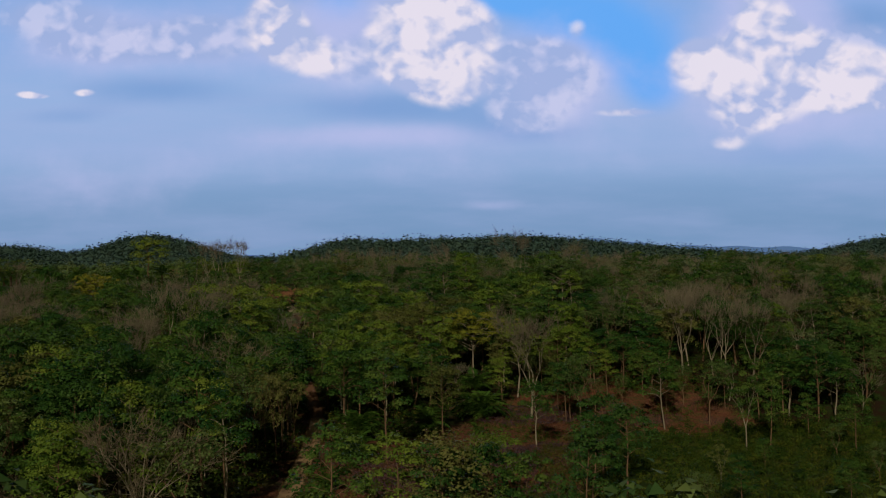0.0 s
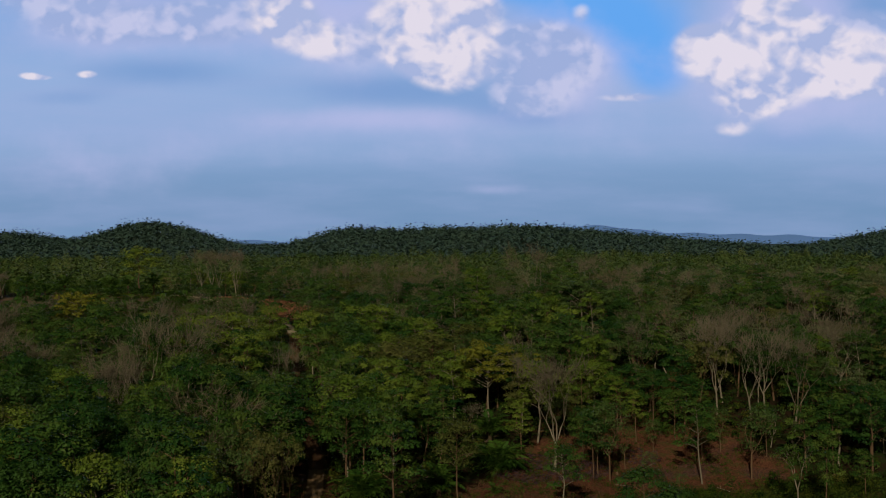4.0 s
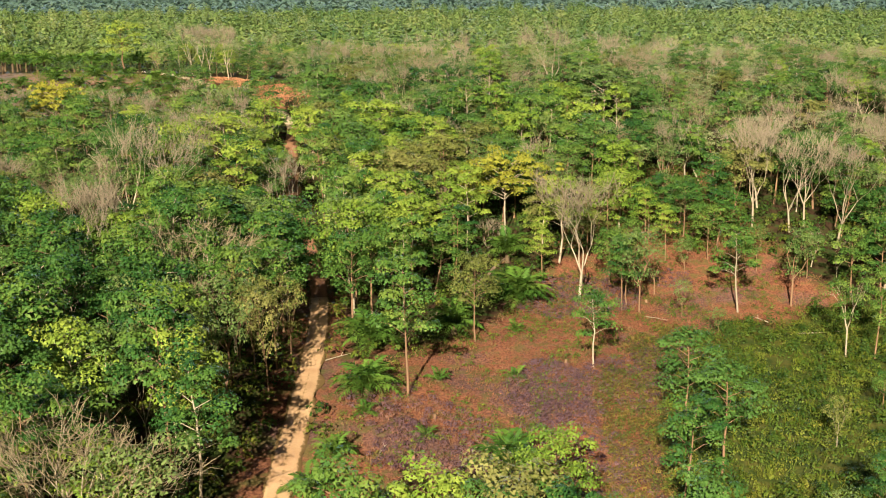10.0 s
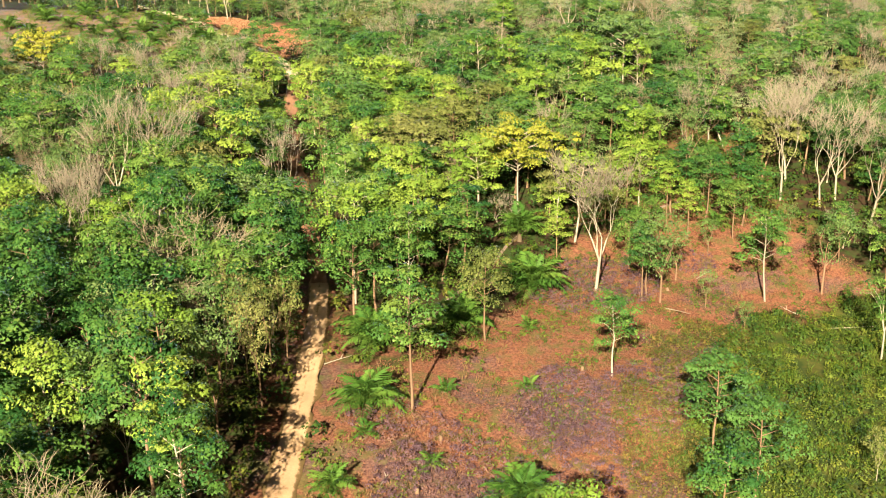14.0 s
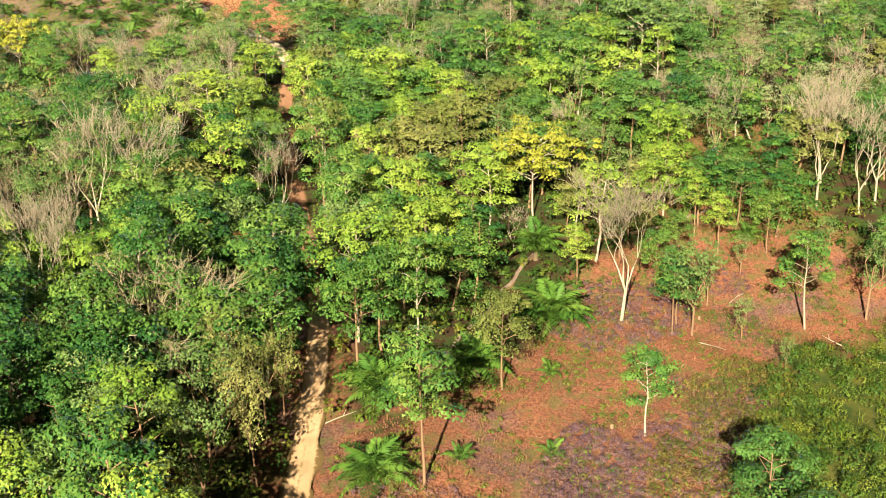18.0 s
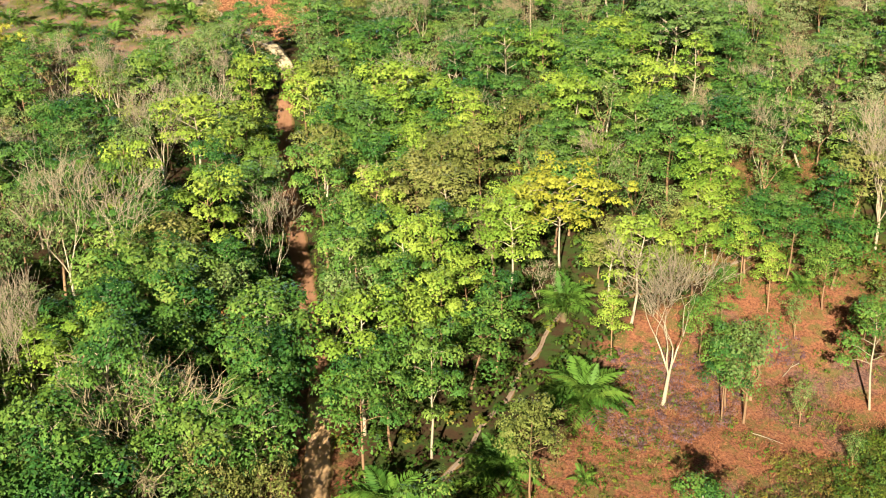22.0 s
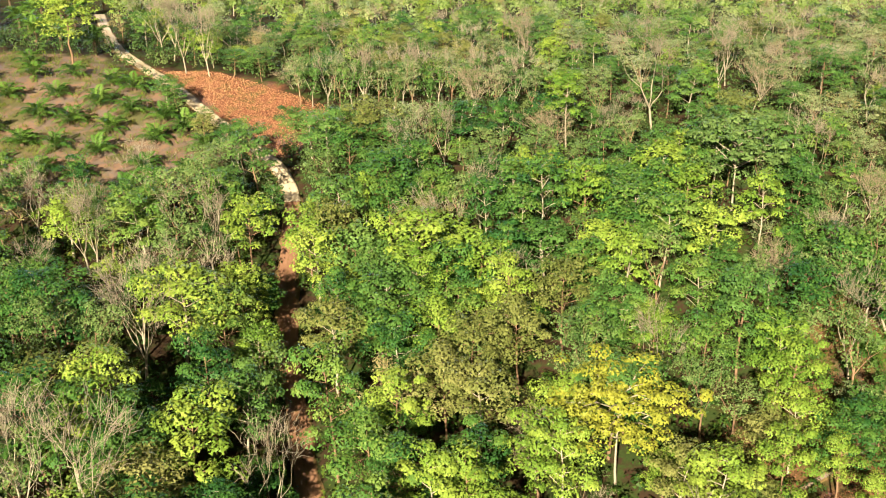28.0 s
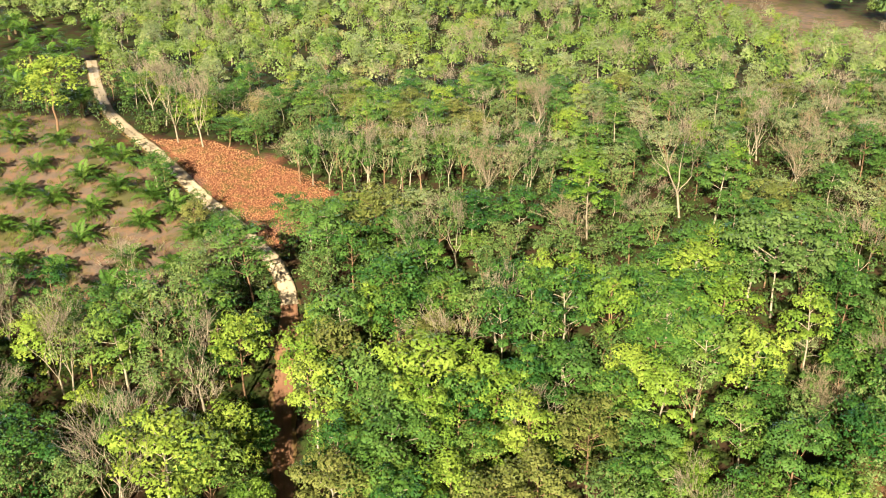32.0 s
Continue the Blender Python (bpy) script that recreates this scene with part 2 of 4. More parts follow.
bark_pale = bark_material("pale_bark", (0.22, 0.18, 0.13), (0.46, 0.39, 0.29))
bark_brown = bark_material("brown_bark", (0.12, 0.075, 0.045), (0.30, 0.18, 0.105))
twig_mat = bark_material("dry_twigs", (0.15, 0.12, 0.075), (0.31, 0.255, 0.155))
bark_twig = bark_material("pale_twigs", (0.17, 0.14, 0.10), (0.34, 0.285, 0.205))
palm_bark = bark_material("palm_bark", (0.07, 0.05, 0.03), (0.16, 0.11, 0.06))


def ground_material():
    m, n = material("forest_floor")
    pos = n.add("ShaderNodeNewGeometry").outputs["Position"]
    big, mid, fine = n.noise(pos, 0.055, 3.0), n.noise(pos, 0.45, 4.0, 0.65), n.noise(pos, 3.2, 4.0, 0.7)
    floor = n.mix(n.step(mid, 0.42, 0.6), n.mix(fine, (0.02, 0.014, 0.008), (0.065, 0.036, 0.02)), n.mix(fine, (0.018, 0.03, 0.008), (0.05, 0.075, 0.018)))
    red = n.mix(n.step(fine, 0.35, 0.65), (0.11, 0.042, 0.026), (0.27, 0.115, 0.064))
    red = n.mix(n.math("MULTIPLY", n.step(n.noise(pos, 0.075, 4.0, 0.6), 0.50, 0.64), 0.75), red, n.mix(n.step(fine, 0.35, 0.7), (0.055, 0.034, 0.036), (0.18, 0.115, 0.108)))
    red = n.mix(n.math("MULTIPLY", n.step(mid, 0.47, 0.62), 0.75), red, n.mix(fine, (0.06, 0.06, 0.018), (0.15, 0.135, 0.045)))
    soil = n.mix(n.step(mid, 0.42, 0.62), n.mix(fine, (0.10, 0.075, 0.06), (0.21, 0.155, 0.12)), (0.22, 0.13, 0.085))
    soil = n.mix(n.math("MULTIPLY", n.step(n.noise(pos, 0.16, 4.0, 0.6), 0.48, 0.60), 0.8), soil, n.mix(fine, (0.06, 0.07, 0.02), (0.12, 0.12, 0.04)))
    grass = n.mix(n.step(mid, 0.4, 0.65), (0.035, 0.055, 0.012), (0.09, 0.09, 0.02))
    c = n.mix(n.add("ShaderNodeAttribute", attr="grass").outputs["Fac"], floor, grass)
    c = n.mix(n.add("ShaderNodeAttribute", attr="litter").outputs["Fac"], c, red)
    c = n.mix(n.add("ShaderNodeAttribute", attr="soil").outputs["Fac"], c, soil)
    finish(n, c, 0.95, n.math("ADD", mid, fine), 0.6, spec=0.1)
    return m


def dirt_material(name, a, b, mud):
    m, n = material(name)
    pos = n.add("ShaderNodeNewGeometry").outputs["Position"]
    fine, mid, patch = n.noise(pos, 6.0, 5.0, 0.7), n.noise(pos, 0.35, 3.0), n.noise(pos, 1.3, 4.0, 0.65)
    wear = n.add("ShaderNodeAttribute", attr="wear").outputs["Fac"]
    c = n.mix(fine, a, b)
    c = n.mix(n.math("MULTIPLY", n.step(mid, 0.40, 0.75), 0.4), c, mud)
    worn = n.step(n.math("ADD", wear, n.math("MULTIPLY", n.math("SUBTRACT", patch, 0.5), 1.5)), 0.05, 0.55)
    c = n.mix(worn, n.mix(fine, (0.10, 0.065, 0.03), (0.20, 0.13, 0.05)), c)
    finish(n, c, 0.92, n.math("ADD", fine, patch), 0.6, spec=0.12)
    return m


ground_mat = ground_material()
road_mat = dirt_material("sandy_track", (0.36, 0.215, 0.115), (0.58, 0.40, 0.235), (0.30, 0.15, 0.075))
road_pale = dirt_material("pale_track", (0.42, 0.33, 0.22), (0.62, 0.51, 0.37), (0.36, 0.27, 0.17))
# Darker copy of the track: shade of the trees is put into the colour.
road_in_shade = dirt_material("shaded_brown_track", (0.17, 0.085, 0.05), (0.32, 0.17, 0.10), (0.13, 0.06, 0.035))
path_mat = dirt_material("foot_path", (0.15, 0.10, 0.075), (0.32, 0.25, 0.20), (0.14, 0.07, 0.045))


# ---- mesh helpers ----
def mesh(name, verts, faces, mat, tint=None, smooth=False):
    """A mesh from arrays: verts (n, 3), faces a list of (m, k) index arrays, tint one value a vertex."""
    me = bpy.data.meshes.new(name)
    faces = [np.asarray(f, np.int32) for f in faces if len(f)]
    loops = np.concatenate([f.ravel() for f in faces])
    sizes = np.concatenate([np.full(len(f), f.shape[1], np.int32) for f in faces])
    me.vertices.add(len(verts))
    me.vertices.foreach_set("co", np.asarray(verts, np.float32).ravel())
    me.loops.add(len(loops))
    me.loops.foreach_set("vertex_index", loops)
    me.polygons.add(len(sizes))
    me.polygons.foreach_set("loop_start", np.concatenate([[0], np.cumsum(sizes)[:-1]]).astype(np.int32))
    if smooth:
        me.polygons.foreach_set("use_smooth", np.ones(len(sizes), bool))
    me.materials.append(mat)
    me.update(calc_edges=True)
    me.validate()
    for key, values in (tint or {}).items():
        me.attributes.new(key, "FLOAT", "POINT").data.foreach_set("value", np.asarray(values, np.float32))
    return me


def tubes(lines, sides=5):
    """Tapered tubes round polylines: lines of (points (k, 3), radii (k,))."""
    V, F, at = [], [], 0
    for pts, rad in lines:
        pts = np.asarray(pts, float)
        k = len(pts)
        d = np.gradient(pts, axis=0)
        d /= np.linalg.norm(d, axis=1, keepdims=True) + 1e-9
        ref = np.where(np.abs(d[:, 2:3]) > 0.9, np.array([[1.0, 0, 0]]), np.array([[0, 0, 1.0]]))
        a = np.cross(d, ref)
        a /= np.linalg.norm(a, axis=1, keepdims=True) + 1e-9
        b = np.cross(d, a)
        ang = np.arange(sides) * 2 * np.pi / sides
        ring = pts[:, None] + np.asarray(rad)[:, None, None] * (np.cos(ang)[None, :, None] * a[:, None] + np.sin(ang)[None, :, None] * b[:, None])
        V.append(ring.reshape(-1, 3))
        i, j = np.meshgrid(np.arange(k - 1), np.arange(sides), indexing="ij")
        i, j = i.ravel(), j.ravel()
        j2 = (j + 1) % sides
        F.append(at + np.stack([i * sides + j, i * sides + j2, (i + 1) * sides + j2, (i + 1) * sides + j], 1))
        at += k * sides
    return np.concatenate(V), np.concatenate(F)


def unit(v):
    return v / (np.linalg.norm(v, axis=-1, keepdims=True) + 1e-9)


def leaves(rng, at, outward, size, width=0.8):
    """Pointed leaves at the points, turned up and outward."""
    n = len(at)
    nor = unit(0.40 * np.array([0, 0, 1.0]) + 0.85 * outward + 0.24 * rng.normal(size=(n, 3)))
    a = unit(np.cross(nor, rng.normal(size=(n, 3))))
    b = np.cross(nor, a)
    s = (size * rng.uniform(0.65, 1.35, n))[:, None]
    tip, tail, side = at + a * s * 0.62 - nor * s * 0.14, at - a * s * 0.38, b * s * 0.5 * width
    V = np.stack([tail - side, tail + side, tip], 1).reshape(-1, 3)
    return V, np.arange(3 * n).reshape(n, 3)


def clump(rng, centre, radius, count, flat=0.55):
    """Points in a flattened, uneven dome, with their outward directions."""
    d = unit(rng.normal(size=(count, 3)))
    d[:, 2] = np.where(d[:, 2] < -0.12, -d[:, 2] * 0.8, d[:, 2])
    r = radius * rng.uniform(0.55, 1.05, count) ** 0.45
    return centre + d * r[:, None] * (1, 1, flat), d


def grow(rng, p, d, length, r, depth, lines, tips, split, wide, rise, keep=0.62):
    """A limb that bends upwards and splits."""
    pts, q, e = [p], p.copy(), d.copy()
    for _ in range(3):
        e = unit(e + rng.normal(size=3) * 0.13 + np.array([0, 0, rise]))
        q = q + e * length / 3
        pts.append(q.copy())
    lines.append((np.array(pts if depth > 1 else pts[::3]), np.linspace(r, r * keep, 4 if depth > 1 else 2)))
    if depth == 0:
        tips.append(q)
        return
    if split == 2 and rise < 0.11:
        tips += [pts[2] + rng.normal(size=3) * 0.3, pts[1] + rng.normal(size=3) * 0.6]
    for k in range(split if depth > 1 else split + 1):
        way = unit(e + wide * unit(rng.normal(size=3) * (1, 1, 0.5)))
        start = pts[3] if k < 2 else pts[2]
        grow(rng, start, way, length * rng.uniform(0.55, 0.85), r * keep * 0.8, depth - 1, lines, tips, split, wide, rise, keep)


def tree_meshes(kind, seed):
    """The wood and the crown of a tree about 14 m high, as arrays."""
    rng = np.random.default_rng(seed)
    lines, tips, twigs = [], [], []
    top = {"broad": 12.0, "layered": 13.0, "round": 11.5, "sparse": 12.0, "bare": 6.0, "brush": 5.0, "fork": 5.0}[kind]
    lean = rng.normal(size=2) * 0.35
    if kind in ("layered", "round", "broad"):
        hs = np.linspace(0, top, 7)
        wig = np.cumsum(rng.normal(size=(7, 2)) * 0.12, 0) + np.outer(hs / top, lean)
        wig -= wig[0]
        trunk = np.c_[wig, hs]
        lines.append((trunk, np.linspace(0.17, 0.03, 7)))
        low = {"layered": 5.4, "round": 4.9, "broad": 6.0}[kind]
        count = {"layered": 15, "round": 17, "broad": 28}[kind]
        for k in range(count):
            f = (k + rng.uniform(0, 0.9)) / count
            h = low + (top - low) * f
            p = np.array([np.interp(h, hs, trunk[:, 0]), np.interp(h, hs, trunk[:, 1]), h])
            az = k * 2.4 + rng.normal() * 0.3
            dome = math.sqrt(max(0.08, 1 - (1.5 * f - 0.5) ** 2))
            reach = {"layered": 3.0 * (1 - 0.50 * f), "round": 3.0 * dome, "broad": 6.4 * dome}[kind] * rng.uniform(0.7, 1.2) + 0.4
            up = rng.uniform(0.15, 0.5)
            end = p + np.array([math.cos(az), math.sin(az), up]) * reach
            mid = (p + end) / 2 + (0, 0, 0.12 * reach)
            thick = 1.0 if kind != "broad" else 1.7
            lines.append((np.array([p, mid, mid * 0.4 + end * 0.6]), np.array([0.05, 0.034, 0.014]) * thick))
            tips += [end, mid * 0.45 + end * 0.55 + rng.normal(size=3) * (0.6, 0.6, 0.4)]
            if kind == "broad":
                tips += [mid * 0.7 + end * 0.3 + rng.normal(size=3) * (1.2, 1.2, 0.6), end + rng.normal(size=3) * (1.2, 1.2, 0.5)]
        tips += [trunk[-1] + (0, 0, 0.4), trunk[-1] + (0.4, 0.2, -0.6), trunk[-1] - (0.3, 0.4, 1.0)]
        return lines, tips, twigs
    if kind == "sparse":
        first, n_limb, depth, split, wide, rise = 4.2, 4, 2, 2, 0.66, 0.08
    elif kind == "bare":
        first, n_limb, depth, split, wide, rise = 3.6, 4, 5 if seed == 5 else 4, 2, 0.48, 0.12
    elif kind == "fork":
        first, n_limb, depth, split, wide, rise = 3.2, 3, 2, 2, 0.55, 0.10
    else:
        first, n_limb, depth, split, wide, rise = 3.4, 8, 3, 2, 0.40, 0.0
    hs = np.linspace(0, first, 4)
    trunk = np.c_[np.outer(hs / first, lean), hs]
    lines.append((trunk, np.linspace(0.165, 0.125, 4)))
    for k in range(n_limb):
        az = k * 2 * math.pi / n_limb + rng.normal() * 0.35
        out = (0.62, 0.22)[k % 2] if kind == "brush" else 0.5
        way = unit(np.array([math.cos(az) * out, math.sin(az) * out, 1.0]))
        grow(rng, trunk[-1] - (0, 0, 0.15 * k), way, {"sparse": 3.4, "bare": 3.6, "fork": 3.4}.get(kind, 3.1) * (0.88 if depth == 5 else 1.0), 0.085, depth, lines, tips, split, wide, rise, 0.58)
    if kind in ("bare", "brush"):
        for tip in tips:
            away = unit(tip - trunk[-1] - (0, 0, 1.0))
            for _ in range(2 if kind == "bare" else 4):
                e = unit(away * (0.8 if kind == "bare" else 0.55) + rng.normal(size=3) * (0.38 if kind == "bare" else 0.50) + (0, 0, 0.15))
                L = rng.uniform(1.0, 2.4) if kind == "bare" else rng.uniform(0.8, 1.7)
                start = tip - away * rng.uniform(0, 0.8)
                m = start + e * L * 0.5
                twigs.append((np.array([start, m, m + unit(e + rng.normal(size=3) * 0.3) * L * 0.5]), np.array([0.026, 0.019, 0.011])))
    return lines, tips, twigs


def crown_points(kind, rng, tips, count, radius, flat):
    at, out = [], []
    for k, tip in enumerate(tips):
        p, d = clump(rng, np.asarray(tip), radius * rng.uniform(0.6, 1.35), max(3, count // len(tips)), flat)
        at.append(p), out.append(d)
    return np.concatenate(at), np.concatenate(out)


def part(name, me, parent, label=""):
    ob = new(name, me)
    ob.parent = parent
    if label:
        ob["label"] = label
    return ob


LABELS = {
    "green": "slender rubber tree with a dark green leafy crown", "lime": "rubber tree with a bright lime-green leafy crown", "yellow": "broad tree with yellow-green leaves on pale limbs",
    "grey": "rubber tree with thin grey-green leaves on pale branches", "olive": "rubber tree with an olive-brown ageing crown", "orange": "small tree with withered orange leaves", "sage": "rubber tree with a dull sage-green crown", "straw": "half-withered tree with thin straw-brown leaves",
    "pale": "thin-leaved rubber tree with a pale grey-green crown", "bare": "leafless rubber tree with pale forked branches", "brush": "dry leafless tree with dense beige twigs"}
NAMES = {"bare": "bare_tree", "brush": "dry_tree", "layered": "rubber_tree", "round": "leafy_tree", "sparse": "thin_tree", "fork": "forked_tree", "broad": "spreading_tree"}
TREES = {}


def tree_template(shape, tone, seed, fine):
    """The meshes of one tree: its wood and its crown."""
    key = (shape, tone, seed, fine)
    if key in TREES:
        return TREES[key]
    rng = np.random.default_rng(seed + 900)
    lines, tips, twigs = tree_meshes(shape, seed)
    bark = bark_pale if shape in ("bare", "brush", "fork", "broad") or seed % 3 == 0 else bark_brown
    thick = [k for k in lines if k[1][0] > 0.05]
    fine_wood = [k for k in lines if k[1][0] <= 0.05]
    v, f = tubes(thick, 6)
    if fine_wood:
        v2, f2 = tubes(fine_wood, 3)
        v, f = np.concatenate([v, v2]), np.concatenate([f, f2 + len(v)])
    wood = mesh("trunk", v, [f], bark, smooth=True)
    if twigs:
        tv, tf = tubes(twigs, 3)
        crown = mesh("twigs", tv, [tf], twig_mat if shape == "brush" else bark_twig)
    else:
        n, radius, flat, size = {"layered": (3200, 1.18, 0.80, 0.275), "round": (3600, 1.30, 0.90, 0.275), "sparse": (1750, 1.05, 0.75, 0.25), "fork": (2000, 1.0, 0.65, 0.29), "broad": (8200, 1.1, 0.6, 0.32)}[shape]
        if not fine:
            n, size = int(n * 0.68), size * 1.25
        at, out = crown_points(shape, rng, tips, n, radius, flat)
        lv, lf = leaves(rng, at, out, size)
        each = max(3, n // len(tips)) * 3
        crown = mesh("crown", lv, [lf], leaf_mats[tone], {"clump": np.repeat(rng.uniform(0, 1.3, len(tips)), each)})
    TREES[key] = (wood, crown, "twig_crown" if twigs else "crown")
    return TREES[key]


def plant(shape, tone, seed, x, y, height, turn, group="trees of the forest", lean=(0, 0), wide=1.0):
    wood, crown, name = tree_template(shape, tone, seed, y < 235)
    kind = shape if shape in ("bare", "brush") else tone
    root = new({"straw": "withered_tree"}.get(tone, "slender_tree" if shape == "sparse" and seed == 31 else NAMES[shape]))
    s = height / 14.0
    root.matrix_world = pose(x, y, ground_z(x, y) - 0.1, lean[0], lean[1], turn) @ Matrix.Diagonal((s * wide, s * wide, s, 1))
    tagged(root, LABELS[kind], "tree", group)
    part("trunk", wood, root)
    tagged(part(name, crown, root), kind="stuff" if name == "twig_crown" else "")
    return root


# ---- ground ----
def ease(t):
    t = np.clip(t, 0, 1)
    return t * t * (3 - 2 * t)


GROUND_Y = [-6000, 0, 60, 120, 150, 190, 235, 277, 315, 335, 380, 430, 600, 6000]
GROUND_Z = [-38, -38, -35, -31, -29, -28.3, -21.8, -13.5, -9.3, -9.5, -13, -17, -22, -22]
# centre x, y, half width x, y, height
HILLS = [(-450, 1720, 92, 200, 38), (-520, 1760, 70, 200, 14), (-700, 1750, 95, 200, 26), (-160, 1650, 70, 220, 24), (-40, 1640, 110, 220, 28), (120, 1650, 110, 220, 30), (280, 1650, 120, 220, 20), (430, 1700, 90, 220, 7),
         (690, 1650, 90, 220, 26), (830, 1650, 110, 220, 30), (-900, 1700, 120, 200, 24), (100, 900, 260, 160, 4)]


def ground_z(x, y):
    x, y = np.asarray(x, float), np.asarray(y, float)
    z = np.interp(y, GROUND_Y, GROUND_Z) - 3.2 * ease((x - 12) / 30) * np.exp(-(((y - 176) / 34) ** 2)) + 4 * ease((-x - 26) / 24) * np.exp(-(((y - 190) / 50) ** 2))
    z = z + 0.25 * np.sin(x * 0.31 + 1.3 * np.sin(y * 0.17)) * np.sin(y * 0.27 + 0.7)
    for hx, hy, wx, wy, h in HILLS:
        z = z + h * np.exp(-(((x - hx) / wx) ** 2) - ((y - hy) / wy) ** 2)
    return z


def inside(px, py, poly):
    px, py = np.asarray(px, float), np.asarray(py, float)
    hit = np.zeros(px.shape, bool)
    for (x1, y1), (x2, y2) in zip(poly, poly[1:] + poly[:1]):
        cut = (y1 > py) != (y2 > py)
        hit ^= cut & (px < (x2 - x1) * (py - y1) / ((y2 - y1) or 1e-9) + x1)
    return hit


CLEARING = [(-17, 112), (-17, 156), (-9, 163), (0, 171), (8, 185), (12, 197), (22, 206), (32, 211), (48, 206), (56, 196), (54, 189), (36, 181), (29, 171), (22, 155), (18, 140), (16, 112)]
SCRUB = [(10, 203), (26, 231), (44, 253), (51, 240), (48, 222), (52, 204), (30, 212), (20, 208)]
THICKET = [(16, 105), (18, 140), (22, 155), (29, 171), (36, 181), (57, 190), (80, 190), (80, 105)]
GLADE = [(-75, 322), (-58, 319), (-36, 302), (-33, 293), (-41, 280)]
PLANTATION = [(-125, 262), (-66, 262), (-48, 274), (-72, 313), (-86, 332), (-125, 342)]
FAR_OPEN = [(48, 505), (96, 500), (112, 455), (102, 408), (82, 418), (68, 456)]
ROAD = [(-15.0, -90), (-17.0, 0), (-18.6, 60), (-19.0, 96), (-19.4, 131.5), (-19.5, 150), (-20.5, 171.6), (-22.2, 188.5), (-25.6, 203), (-29.5, 219.6), (-33.1, 236.5), (-35.3, 251), (-36.1, 264.5), (-38.6, 274), (-46.7, 285.5), (-58.6, 300.5), (-72.8, 320.5), (-83.5, 336), (-96.4, 367), (-108, 398)]
FOOTPATH = [(-11, 166), (-7.6, 171.3), (-5.6, 175.2), (-4.5, 179.1), (-1.2, 184.2), (-0.2, 189.5), (2.5, 193.2), (3.4, 197.3), (8, 205)]
FOOTPATH_2 = [(14, 204), (27, 210.5), (38, 219), (46.5, 229), (54, 240)]


def smooth_line(points, step=1.0):
    """Evenly spaced points on a rounded line."""
    p = np.array(points, float)
    for _ in range(3):
        p = np.concatenate([p[:1], np.stack([0.75 * p[:-1] + 0.25 * p[1:], 0.25 * p[:-1] + 0.75 * p[1:]], 1).reshape(-1, 2), p[-1:]])
    s = np.concatenate([[0], np.cumsum(np.linalg.norm(np.diff(p, axis=0), axis=1))])
    t = np.arange(0, s[-1], step)
    return np.stack([np.interp(t, s, p[:, 0]), np.interp(t, s, p[:, 1])], 1)


road_line = smooth_line(ROAD)
path_line = smooth_line(FOOTPATH)


def from_line(x, y, line):
    return np.sqrt(((np.asarray(x)[..., None] - line[:, 0]) ** 2 + (np.asarray(y)[..., None] - line[:, 1]) ** 2).min(-1))


def spaced(lo, hi, step, far, ratio=1.16):
    mid, out, d = np.arange(lo, hi + 0.01, step), [], step
    a, b, left, right = lo, hi, [], []
    while b < far or a > -far:
        d *= ratio
        a, b = a - d, b + d
        left.append(a), right.append(b)
    return np.concatenate([left[::-1], mid, right])


gx, gy = spaced(-130, 90, 1.0, 6000), spaced(108, 345, 1.0, 6000, 1.13)
X, Y = np.meshgrid(gx, gy)
bump = np.random.default_rng(5).normal(size=X.shape) * 0.05 * ((np.abs(X) < 140) & (Y > 100) & (Y < 350))
Z = ground_z(X, Y) + bump
jx = X + 1.6 * np.sin(Y * 0.55 + 2 * np.sin(X * 0.23)) + 0.8 * np.sin(Y * 1.7 + X * 0.9)
jy = Y + 1.6 * np.sin(X * 0.61 + 2 * np.sin(Y * 0.29)) + 0.8 * np.sin(X * 1.5 - Y * 1.1)
near = (np.abs(X) < 170) & (Y > 60) & (Y < 520)


def mask(*polys):
    m = np.zeros(X.shape)
    for poly in polys:
        m[near] = np.maximum(m[near], inside(jx[near], jy[near], poly))
    k = m.copy()
    for a, b in ((0, 1), (0, -1), (1, 1), (1, -1)):
        k += np.roll(m, b, a)
    return k / 5


roadside = np.zeros(X.shape)
roadside[near] = ease((5.5 - from_line(X[near], Y[near], road_line[::3])) / 2.5) * (Y[near] < 190)
iy, ix = np.meshgrid(np.arange(len(gy) - 1), np.arange(len(gx) - 1), indexing="ij")
c0 = (iy * len(gx) + ix).ravel()
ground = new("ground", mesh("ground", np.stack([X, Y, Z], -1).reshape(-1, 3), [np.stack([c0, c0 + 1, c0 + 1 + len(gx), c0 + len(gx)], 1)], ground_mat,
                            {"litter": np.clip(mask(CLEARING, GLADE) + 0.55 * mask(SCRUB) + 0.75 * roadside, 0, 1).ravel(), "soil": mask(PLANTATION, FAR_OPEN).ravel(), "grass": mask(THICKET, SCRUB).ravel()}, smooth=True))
tagged(ground, "forest floor with red leaf litter and dry soil", "ground", kind="structure")


